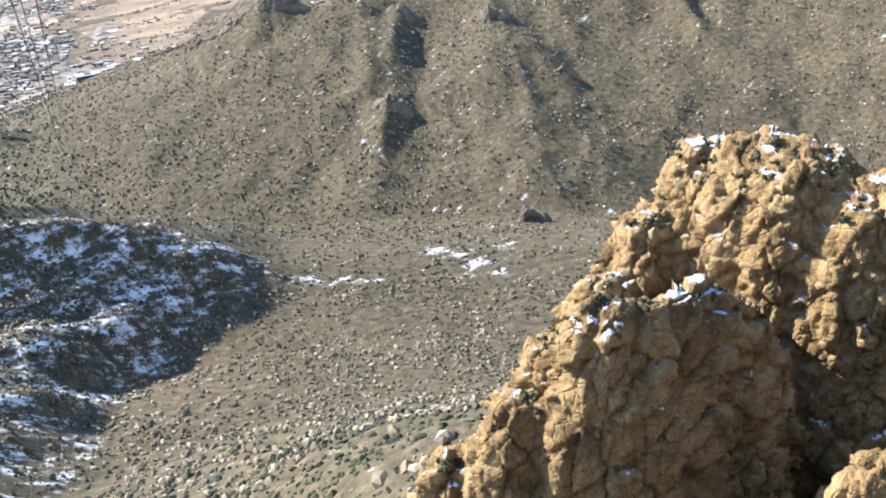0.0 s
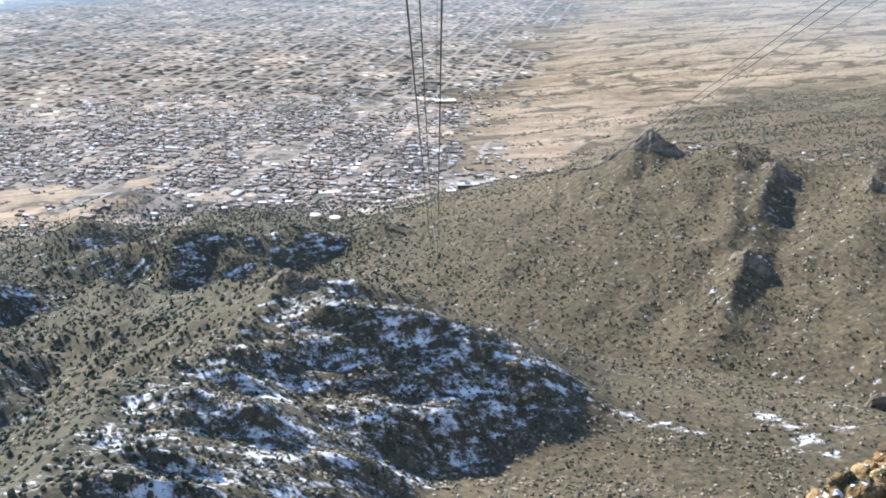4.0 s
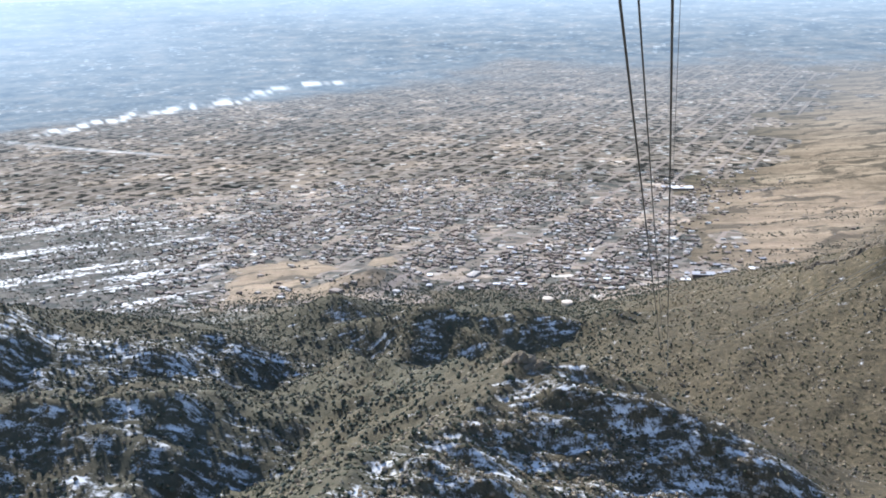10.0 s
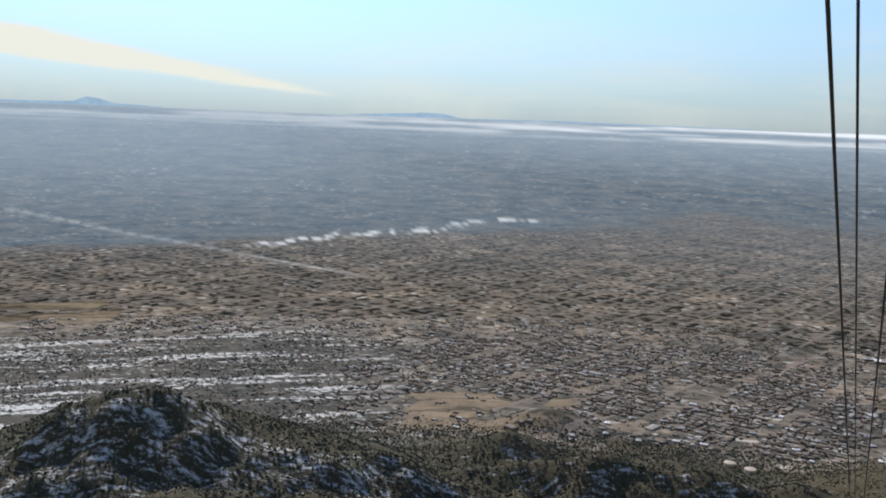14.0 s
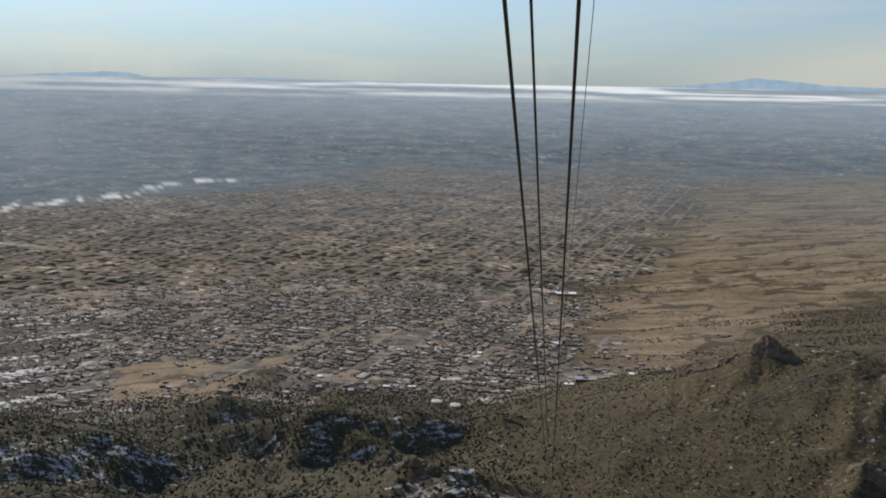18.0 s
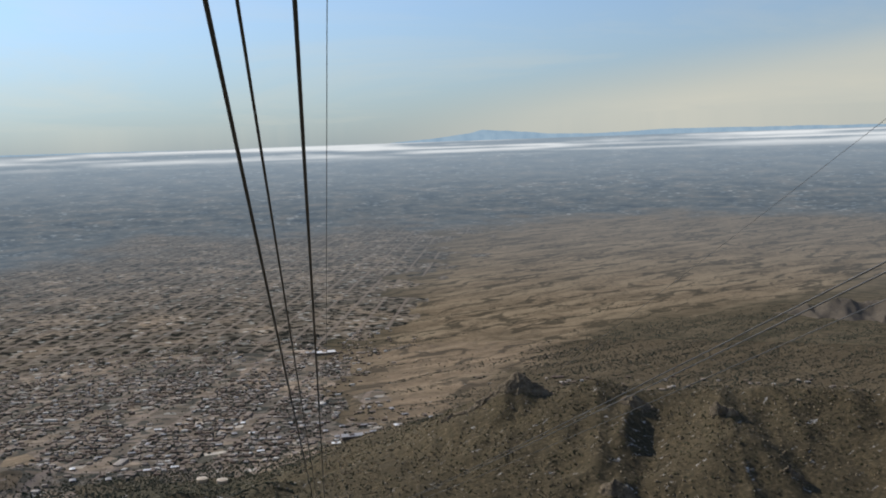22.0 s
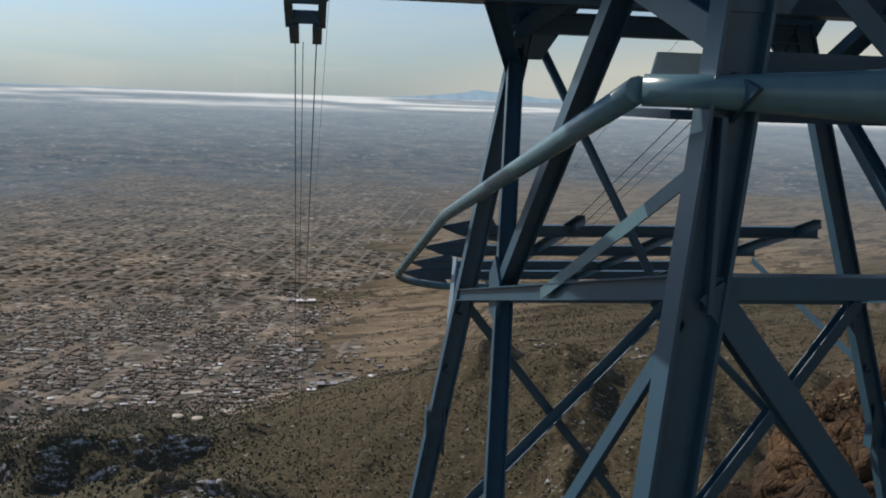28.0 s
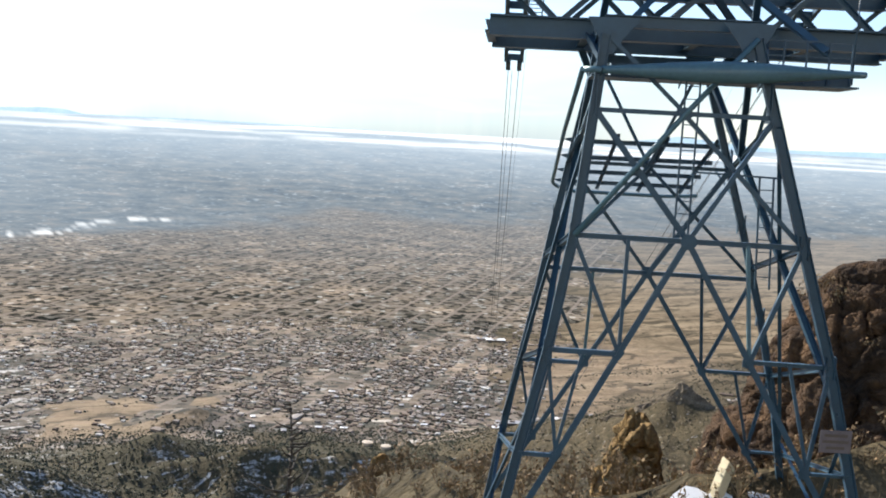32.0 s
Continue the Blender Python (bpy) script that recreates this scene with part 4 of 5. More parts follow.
def resampled(xs, ys, grid, z, nrm, lean, fine):
    """The same surface laid out on an even net seen along a slanting line, so that steep faces get as many points as flat ones."""
    a = np.array(Vector(lean).normalized())
    u = np.cross((0, 0, 1), a)
    u = u / np.linalg.norm(u)
    v = np.cross(a, u)
    box = np.array([(x, y, h) for x in (xs[0], xs[-1]) for y in (ys[0], ys[-1]) for h in (z.min(), z.max())])
    us, vs = np.arange((box @ u).min(), (box @ u).max(), fine), np.arange((box @ v).min(), (box @ v).max(), fine)
    gu, gv = np.meshgrid(us, vs)
    start = gu.reshape(-1, 1) * u + gv.reshape(-1, 1) * v
    normals = nrm.reshape(len(ys), len(xs), 3)

    def at(p, field):
        i = np.clip((p[:, 0] - xs[0]) / grid, 0, len(xs) - 1.001)
        j = np.clip((p[:, 1] - ys[0]) / grid, 0, len(ys) - 1.001)
        ii, jj = i.astype(int), j.astype(int)
        fi, fj = i - ii, j - jj
        if field.ndim == 3:
            fi, fj = fi[:, None], fj[:, None]
        return (field[jj, ii] * (1 - fi) + field[jj, ii + 1] * fi) * (1 - fj) + (field[jj + 1, ii] * (1 - fi) + field[jj + 1, ii + 1] * fi) * fj

    def inside(w):
        p = start + w[:, None] * a
        within = (p[:, 0] > xs[0]) & (p[:, 0] < xs[-1]) & (p[:, 1] > ys[0]) & (p[:, 1] < ys[-1])
        return within & (p[:, 2] < at(p, z))
    high, hit = np.full(len(start), (box @ a).max()), np.zeros(len(start), bool)
    for w in np.arange((box @ a).max(), (box @ a).min(), -0.5):
        now = inside(np.full(len(start), w)) & ~hit
        high[now] = w
        hit |= now
    lo, hi = high.copy(), high + 0.5
    for _ in range(7):
        half = (lo + hi) / 2
        deep_in = inside(half)
        lo, hi = np.where(deep_in, half, lo), np.where(deep_in, hi, half)
    p = start + lo[:, None] * a
    return p, at(p, normals), gu.shape, hit


def outcrop(label, mat, lumps, grid, sizes, seed, sharp=2.6, deep=6.0, pieces=12, on_land=False, lean=None, fine=0.3):
    """A crag: steep domes broken into jointed blocks of three sizes, with open cracks between them."""
    x0 = min(c[0] - r[0] * 1.5 for c, r in lumps)
    x1 = max(c[0] + r[0] * 1.5 for c, r in lumps)
    y0 = min(c[1] - r[1] * 1.5 for c, r in lumps)
    y1 = max(c[1] + r[1] * 1.5 for c, r in lumps)
    xs, ys = np.arange(x0, x1, grid), np.arange(y0, y1, grid)
    x, y = np.meshgrid(xs, ys)
    wx = x + (layered(x / sizes[0] / 1.5, y / sizes[0] / 1.5, seed, 4) - 0.5) * sizes[0] * 0.8
    wy = y + (layered(x / sizes[0] / 1.5, y / sizes[0] / 1.5, seed + 40, 4) - 0.5) * sizes[0] * 0.8
    z = np.full(x.shape, -1e9)
    low = land_height(x, y) - deep
    for (cx, cy, cz), (rx, ry, rz) in lumps:
        rho = (np.abs((wx - cx) / rx) ** sharp + np.abs((wy - cy) / ry) ** sharp)
        z = np.maximum(z, (low + deep if on_land else cz) + rz * (1 - rho))
    z = np.maximum(z, low)
    gy, gx = np.gradient(z, grid)
    nrm = np.stack([-gx, -gy, np.ones(x.shape)], -1)
    nrm = (nrm / np.linalg.norm(nrm, axis=-1, keepdims=True)).reshape(-1, 3)
    p = np.stack([x, y, z], -1).reshape(-1, 3)
    shape, met = (len(ys), len(xs)), None
    if lean is not None:
        p, nrm, shape, met = resampled(xs, ys, grid, z, nrm, lean, fine)
        low = land_height(p[:, 0], p[:, 1]) - deep
    q = p @ np.array(Euler((0.3, 0.45, 0.4)).to_matrix())
    q = q + (layered(q[:, 0] / sizes[0] * 2, q[:, 2] / sizes[0] * 2, seed + 3, 3)[:, None] - 0.5) * sizes[0] * 0.5
    push = np.zeros(len(p))
    for k, size in enumerate(sizes):
        d1, d2, who, name = cells(q, size, seed + 11 * k)
        if k == 0:
            block = name
        gap = np.clip((d2 - d1) / (0.16, 0.2, 0.24)[k], 0, 1)
        push += size * ((0.38, 0.15, 0.09)[k] * (who - 0.5) - (0.20, 0.20, 0.16)[k] * (1 - gap) ** 1.5 - 0.06 * d1 * d1)
    push += (layered(q[:, 0] / sizes[2] * 1.5, (q[:, 1] + q[:, 2]) / sizes[2] * 1.5, seed + 5, 3) - 0.5) * sizes[2] * 0.25
    p = p + nrm * push[:, None]
    faces = grid_faces(*shape)
    thing = new("rock_outcrop")
    tagged(thing, label, "rock")
    # each of the large blocks between the wide joints is a piece of its own
    shape = (shape[0] - 1, shape[1] - 1)
    ids = block[faces[:, 0]].reshape(shape)
    for least in (pieces, 0):
        ids = joined(ids)
        names, back, count = np.unique(ids, return_inverse=True, return_counts=True)
        big = count >= 40
        if least:
            big[:] = False
            big[np.argsort(-count)[:least]] = True
        ids = np.where(big[back].reshape(shape), ids, -1)
        for _ in range(120):
            for axis in (0, 1):
                for way in (1, -1):
                    ids = np.where(ids < 0, shifted(ids, way, axis), ids)
    if met is not None:
        whole = met[faces].all(1).reshape(shape)
        ids = joined(np.where(whole, ids, -5))
        names, back, count = np.unique(ids, return_inverse=True, return_counts=True)
        keep = (whole & (count[back].reshape(shape) >= 60)).ravel()
        ids, faces = ids.ravel()[keep], faces[keep]
    ids = ids.ravel()
    for k in np.unique(ids):
        f = faces[ids == k]
        used, back = np.unique(f, return_inverse=True)
        sheet("block", p[used], back.reshape(f.shape), mat, thing)
    LEDGES[label] = p[(nrm[:, 2] > 0.55) & (p[:, 2] > low.ravel() + deep * 0.9) & (True if met is None else met)]
    return thing


outcrop("steep crag of jointed orange granite lit by low sun", SNOWY_ROCK,
        [((84, 251, -136), (12, 11, 19)), ((87, 245, -133), (12, 11, 18)), ((90, 238, -132), (13, 11, 17.5)), ((95, 229, -133), (13, 11, 16)),
         ((73, 250, -146), (9, 8, 20)), ((63, 246, -152), (9, 8, 19)), ((53, 240, -154), (9, 8, 19)),
         ((55, 217, -142), (17, 6, 25)), ((47, 217, -140), (9, 7, 24)), ((72, 226, -152), (10, 7, 22)),
         ((38, 222, -149), (8, 7, 20)), ((32, 227, -157), (8, 7, 18)), ((26, 231, -166), (7, 7, 16))], 0.24, (4.6, 1.9, 0.75), 4, 3.0, 6.0, 160, lean=(-0.5, -0.65, 0.72), fine=0.3)
outcrop("sunlit ledge of tawny granite boulders on the steep slope", ROCK,
        [((64, 194, -141), (8, 6, 15)), ((73, 191, -137), (9, 6, 18)), ((84, 187, -132), (10, 7, 22)), ((56, 197, -148), (7, 6, 13))], 0.26, (4.0, 1.6, 0.7), 6, 2.4, 6.0, 40)
outcrop("dark reddish brown boulders of the summit crag beside the tower", RED_ROCK,
        [((16.5, 12.5, -14.5), (5, 6, 7)), ((21.5, 11, -13.5), (7, 7, 9)), ((30, 9, -12.5), (10, 9, 11)), ((26, 22, -19), (9, 8, 9)), ((15, 19, -20), (4, 5, 6))], 0.14, (2.2, 0.9, 0.35), 9, 2.6, 3.0, 100, lean=(-0.45, -0.65, 0.62), fine=0.13)
outcrop("tawny granite knob in dry scrub below the tower", ROCK, [((7.2, 17.5, -19), (1.5, 1.4, 3.0)), ((6.2, 17.0, -20), (1.0, 1.0, 2.0))], 0.06, (1.3, 0.6, 0.25), 12, 2.6, 1.5)
outcrop("tawny split boulder standing on the slope edge", ROCK, [((-6.8, 24, -24), (0.9, 0.9, 2.2))], 0.06, (1.1, 0.5, 0.2), 13, 2.6, 1.5)
for spot, size, seed in (((444, 1016), (15, 9, 17), 31), ((262, 1690), (34, 16, 9), 39), ((205, 1697), (22, 12, 6), 40), ((322, 1682), (42, 34, 9), 32), ((496, 1572), (22, 22, 9), 33), ((388, 1328), (20, 20, 9), 34),
                         ((905, 1440), (30, 22, 12), 35), ((608, 1478), (18, 15, 9), 36), ((-150, 950), (20, 12, 6), 37), ((640, 1300), (12, 9, 9), 38)):
    outcrop("broken grey-brown rock outcrop on the dry hillside", GREY_ROCK, [((spot[0], spot[1], 0), size),
            ((spot[0] + size[0] * 0.9, spot[1] - 8, 0), (size[0] * 0.7, size[1] * 0.8, size[2] * 0.7))], 0.8, (7.0, 3.2, 1.6), seed, 2.0, 4.0, 12, True)


def scrub(part_of, count, lo, hi, seed):
    """Small dry bushes, a few clumps each, on the ledges of a crag."""
    rng = np.random.default_rng(seed)
    spots = [q for k, q in LEDGES.items() if part_of in k][0]
    at = spots[rng.integers(0, len(spots), count)]
    size = rng.uniform(lo, hi, count)
    at, size = np.repeat(at, 7, 0), np.repeat(size, 7)
    at = at + rng.normal(0, 0.45, at.shape) * size[:, None] * np.array([[1, 1, 0.5]])
    v, f = ball(1)
    ob = strew("shrubs", v, f, at, size[:, None] * rng.uniform(0.25, 0.6, (len(at), 3)), rng.uniform(0, 6.3, len(at)), SHRUB, jitter=0.4, rng=rng)
    tagged(ob, "low dark scrub growing on the ledges of a crag", "shrubs", kind="stuff")


scrub("orange granite", 150, 0.3, 0.9, 3)


# ---- the tower ----
def box(bm, centre, size, m=None):
    t = Matrix.Translation(centre) @ Matrix.Diagonal((*size, 1))
    bmesh.ops.create_cube(bm, size=1, matrix=(m @ t) if m else t)


def along(a, b, side=(0, 0, 1)):
    """A frame at a with z towards b and x as near to side as it goes."""
    a, b = Vector(a), Vector(b)
    z = (b - a).normalized()
    x = Vector(side) - z * z.dot(Vector(side))
    x = x.normalized() if x.length > 1e-4 else z.orthogonal().normalized()
    y = z.cross(x)
    m = Matrix((x, y, z)).transposed().to_4x4()
    return Matrix.Translation(a) @ m, (b - a).length


def beam(name, a, b, w, parent, side=(0, 1, 0), mat=None, kind="H"):
    """A rolled steel member: two flanges and a web, or an angle of two legs."""
    m, n = along(a, b, side)
    bm = bmesh.new()
    t = max(0.012, w * 0.09)
    if kind in "HL":
        h, e, d = w / 2, w * 0.46, t / 2
        if kind == "H":
            line = [(-h - d, -e), (-h + d, -e), (-h + d, -d), (h - d, -d), (h - d, -e), (h + d, -e), (h + d, e), (h - d, e), (h - d, d), (-h + d, d), (-h + d, e), (-h - d, e)]
        else:
            line = [(-h, h - t), (h - d, h - t), (h - d, -h), (h + d, -h), (h + d, h), (-h, h)]
        low = [bm.verts.new(m @ Vector((u, v, 0))) for u, v in line]
        top = [bm.verts.new(m @ Vector((u, v, n))) for u, v in line]
        bm.faces.new(low[::-1])
        bm.faces.new(top)
        for i in range(len(line)):
            j = (i + 1) % len(line)
            bm.faces.new((low[i], low[j], top[j], top[i]))
        bmesh.ops.recalc_face_normals(bm, faces=bm.faces)
    else:
        box(bm, (0, 0, n / 2), (w, w, n), m)
        bmesh.ops.bevel(bm, geom=list(bm.edges), offset=w * 0.06, segments=1, affect="EDGES")
    return part(name, bm, mat or STEEL, parent)


def tube(name, pts, radii, parent, mat, sides=14, closed=False):
    """A pipe through points with a radius at each."""
    pts = [Vector(p) for p in pts]
    bm = bmesh.new()
    rings = []
    for k, p in enumerate(pts):
        a = pts[k - 1] if (k or closed) else p
        b = pts[(k + 1) % len(pts)] if (k + 1 < len(pts) or closed) else p
        z = (b - a).normalized()
        x = Vector((0, 0, 1)) - z * z.z
        x = x.normalized() if x.length > 1e-3 else Vector((1, 0, 0))
        y = z.cross(x)
        r = radii[k] if not isinstance(radii, (int, float)) else radii
        rings.append([bm.verts.new(p + (x * math.cos(i * math.tau / sides) + y * math.sin(i * math.tau / sides)) * r) for i in range(sides)])
    for k in range(len(rings) - (0 if closed else 1)):
        a, b = rings[k], rings[(k + 1) % len(rings)]
        for i in range(sides):
            f = bm.faces.new((a[i], a[(i + 1) % sides], b[(i + 1) % sides], b[i]))
            f.smooth = True
    if not closed:
        bm.faces.new(rings[0][::-1])
        bm.faces.new(rings[-1])
    bmesh.ops.recalc_face_normals(bm, faces=bm.faces)
    return part(name, bm, mat, parent)


def plate(name, pts, normal, thick, parent, mat=None):
    """A flat plate with the given outline."""
    n = Vector(normal).normalized() * thick
    bm = bmesh.new()
    a = [bm.verts.new(Vector(p) + n / 2) for p in pts]
    b = [bm.verts.new(Vector(p) - n / 2) for p in pts]
    bm.faces.new(a)
    bm.faces.new(b[::-1])
    for i in range(len(a)):
        j = (i + 1) % len(a)
        bm.faces.new((a[i], b[i], b[j], a[j]))
    bmesh.ops.recalc_face_normals(bm, faces=bm.faces)
    return part(name, bm, mat or STEEL, parent)


tower = new("cableway_tower")
tagged(tower, "blue-green painted steel lattice tower standing on a rocky crag", "tower")


def corner(sx, sy, z):
    if sx < 0 and sy < 0:
        x = float(np.interp(-z, [-0.4, 3, 5, 8.2, 11.5, 18], [2.27, 2.04, 1.79, 1.3, 0.6, -0.6]))
    elif sx < 0:
        x = float(np.interp(-z, [-0.4, 1.6, 3.1, 5.2, 8.9, 12.8, 18], [2.6, 2.25, 1.94, 1.6, 1.0, 0.26, -0.75]))
    else:
        x = float(np.interp(-z, [-0.4, 5, 8.2, 11.6, 18], [6.2, 7.9, 8.9, 9.8, 11.3]))
    return Vector((x, -5.85 if sy < 0 else 1.3 + 0.1 * max(-z - 4, 0), z))


def mid(a, b, t=0.5):
    return a.lerp(b, t)


TOP, LEVEL_B, LEVEL_A, LEVEL_C, LEVEL_D, FOOT = 0.4, -1.62, -5.0, -8.2, -11.2, -17.5
FAR_LEVELS = (0.4, -3.2, -6.9, -10.3, -13.2, -16.2)
NEAR_LEVELS = (TOP, LEVEL_B, LEVEL_A, LEVEL_C, LEVEL_D, -14.5)


def bolts(c, out, parent):
    """A splice: a cover plate over the joint of two lengths of a leg."""
    for s in (-1, 1):
        plate("splice_plate", [c + Vector((s * 0.115, 0, 0)) + Vector((0, a * 0.1, b * 0.32)) for a, b in ((-1, -1), (1, -1), (1, 1), (-1, 1))], (1, 0, 0), 0.02, parent)


for sx in (-1, 1):
    for sy in (-1, 1):
        cuts = [FOOT if sy < 0 else -19.5, -11.5, -8.2, LEVEL_A, TOP]
        for a, b in zip(cuts, cuts[1:]):
            beam("leg", corner(sx, sy, a), corner(sx, sy, b), 0.25 if sy < 0 else 0.22, tower, (1, 0, 0))
        for z in (LEVEL_A, LEVEL_C):
            bolts(corner(sx, sy, z), (0, -1, 0), tower)


def face_bracing(p, q, out, levels):
    """Two panels of crossed bracing on one side of the tower; p and q give its two legs by height."""
    top, lb, la, lc, ld, lf = levels

    def c(z, t=0.5):
        return mid(p(z), q(z), t)
    o = Vector(out)
    w = 0.12
    beam("strut", p(la), q(la), 0.13, tower, (0, 0, 1))
    beam("strut", p(lb), q(lb), 0.12, tower, (0, 0, 1), kind="L")
    tube("brace", [p(la) + o * 0.1, c(lb) + o * 0.1, q(top) + o * 0.1], 0.075 if out[1] < 0 else 0.06, tower, PIPE if out[1] < 0 else STEEL, 12)
    beam("brace", c(lb) - o * 0.13, q(la) - o * 0.13, w, tower, o, kind="L")
    beam("brace", p(lb), c(la) - o * 0.1, 0.17, tower, o)
    beam("brace", q(lb), c(la), w, tower, o, kind="L")
    beam("brace", c(lb), p(top), w, tower, o, kind="L")
    # lower panel: a wide fork from the middle down to the feet, with sub-bracing
    u = (q(la) - p(la)).normalized()
    for leg in (p, q):
        foot = leg(lf)
        node = mid(c(la), foot, (la - lc) / (la - lf))
        node_d = mid(c(la), foot, (la - ld) / (la - lf))
        beam("brace", c(la), foot, 0.16, tower, o)
        beam("strut", leg(lc), node, 0.13, tower, (0, 0, 1), kind="L")
        beam("strut", leg(ld), node_d, 0.11, tower, (0, 0, 1), kind="L")
        beam("brace", leg(la), node, 0.12, tower, o, kind="L")
        beam("brace", leg(lc), node_d, 0.1, tower, o, kind="L")
        beam("hanger", mid(leg(la), c(la), 0.48), node, 0.1, tower, o, kind="L", mat=PIPE if leg is q else STEEL)
        beam("hanger", mid(leg(lc), node, 0.5), mid(leg(ld), node_d, 0.95), 0.085, tower, o, kind="L")
        for nd in (node, node_d):
            plate("gusset", [nd + u * a * 0.17 + Vector((0, 0, b * 0.17)) for a, b in ((-1, -0.7), (0.2, -1), (1, 0.2), (0.4, 1), (-1, 0.6))], o, 0.03, tower)
    for z, s in ((la, 0.21), (lb, 0.17)):
        n = c(z) + o * 0.13
        plate("gusset", [n + u * a * s + Vector((0, 0, b * s)) for a, b in ((-1, -0.4), (-0.5, -1), (0.5, -1), (1, -0.4), (1, 0.4), (0.5, 1), (-0.5, 1), (-1, 0.4))], o, 0.03, tower)


def side_bracing(sx):
    """The flanks: long crossed angles between level struts that fall with the leaning far legs."""
    out = (sx, 0, 0)

    def near(z):
        return corner(sx, -1, z) + Vector((sx * 0.05, 0, 0))

    def far(z):
        return corner(sx, 1, z) + Vector((sx * 0.05, 0, 0))
    for a, b, w in ((LEVEL_B, -3.15, 0.13), (LEVEL_A, -6.5, 0.15), (LEVEL_C, -10.3, 0.13), (LEVEL_D, -13.2, 0.11)):
        beam("strut", near(a), far(b), w, tower, (0, 0, 1))
    # the long flank braces: one from the far leg's head to the near leg, one the other way, and their continuations
    beam("brace", far(0.0), near(-9.5), 0.17, tower, out)
    beam("brace", near(-1.8), far(-12.6), 0.11, tower, out, kind="L")
    beam("brace", near(-10.0), far(-17.5), 0.11, tower, out, kind="L")
    beam("brace", far(-12.8), near(-15.5), 0.11, tower, out, kind="L")
    joint = mid(far(0.0), near(-9.5), 0.28)
    beam("brace", corner(sx, -1, 0.4) + Vector((0, 0.4, 1.2)), joint, 0.17, tower, out)
    plate("gusset", [joint + Vector((sx * 0.1, a, b)) for a, b in ((-0.3, 0.1), (0.0, 0.35), (0.3, 0.1), (0.25, -0.3), (-0.2, -0.35))], out, 0.03, tower)
    plate("gusset", [near(-1.0) + Vector((0, a, b)) for a, b in ((-0.12, 0.3), (0.12, 0.3), (0.42, -0.55), (0.42, -0.75), (-0.12, -0.75))], out, 0.03, tower)
    beam("brace", near(-0.95), mid(near(LEVEL_B), far(-3.2), 0.42), 0.1, tower, out, kind="L", mat=PIPE)


def leg_line(sx, sy):
    return lambda z: corner(sx, sy, z)


face_bracing(leg_line(-1, -1), leg_line(1, -1), (0, -1, 0), NEAR_LEVELS)
face_bracing(leg_line(1, 1), leg_line(-1, 1), (0, 1, 0), FAR_LEVELS)
side_bracing(-1)
side_bracing(1)

# ring of guard pipe that keeps the cars off the tower, sloping with their path
def ring_z(y):
    return -0.6 - 0.216 * (y + 5.6) if y < 1.8 else -2.2 - 0.30 * (y - 1.8)


front = []
for k in range(25):
    t = k / 24
    x = 1.75 + 7.3 * t
    y = -5.75 - 0.75 * math.sin(math.pi * t) ** 0.8
    front.append((x, y, -0.57 + 0.2 * t - 0.06 * math.sin(math.pi * t)))
tube("guard_pipe", front, [0.085 + 0.2 * math.sin(math.pi * k / 24) ** 1.7 for k in range(25)], tower, PIPE, 18)
left = [(1.72, y, ring_z(y)) for y in np.linspace(-5.75, 8.4, 18)]
far_end = [(1.72 + 1.0 * (1 - math.cos(a)), 8.4 + 0.95 * math.sin(a), ring_z(8.4 + 0.95 * math.sin(a)) - 0.1 * a) for a in np.linspace(0.2, 1.57, 7)]
back = [(x, 9.35 - 0.02 * (x - 2.7), -4.62) for x in np.linspace(3.0, 6.4, 6)]
turn = [(6.4 + 2.2 * math.sin(a), 9.3 - 2.2 * (1 - math.cos(a)), -4.6 + 0.5 * (1 - math.cos(a))) for a in np.linspace(0.2, 1.57, 7)]
tube("guard_pipe", left + far_end + back + turn[:3], 0.075, tower, PIPE, 10)
for y, reach in ((2.6, 0.55), (4.6, 1.0), (6.6, 1.0), (8.2, 1.0)):
    z = ring_z(y)
    a, b = Vector((1.75, y, z)), Vector((7.4, y, z))
    beam("guard_beam", a + Vector((0.35, 0, -0.05)), b, 0.15, tower, (0, 0, 1))
    plate("bracket", [a, a + Vector((0.75, 0, 0.16)), a + Vector((0.95, 0, -0.22)), a + Vector((0.3, 0, -0.12))], (0, 1, 0), 0.03, tower)
for x in (3.6, 5.3, 7.0):
    beam("guard_beam", (x, 1.9, ring_z(1.9)), (x, 9.2, ring_z(9.2) - 0.1), 0.12, tower, (0, 0, 1), kind="L")
for y in (2.4, 5.0):
    beam("strut", corner(-1, 1, ring_z(y) - 1.0), (2.4, y, ring_z(y) - 0.1), 0.1, tower, kind="L")
    beam("strut", corner(1, 1, ring_z(y) - 1.0), (7.6, y, ring_z(y) - 0.1), 0.1, tower, kind="L")
for x, y in ((2.2, -5.7), (6.4, -5.7), (4.3, -5.85)):
    plate("bracket", [(x, y - 0.5, -0.55), (x, y + 0.25, -0.35), (x, y + 0.25, -0.95)], (1, 0, 0), 0.03, tower)

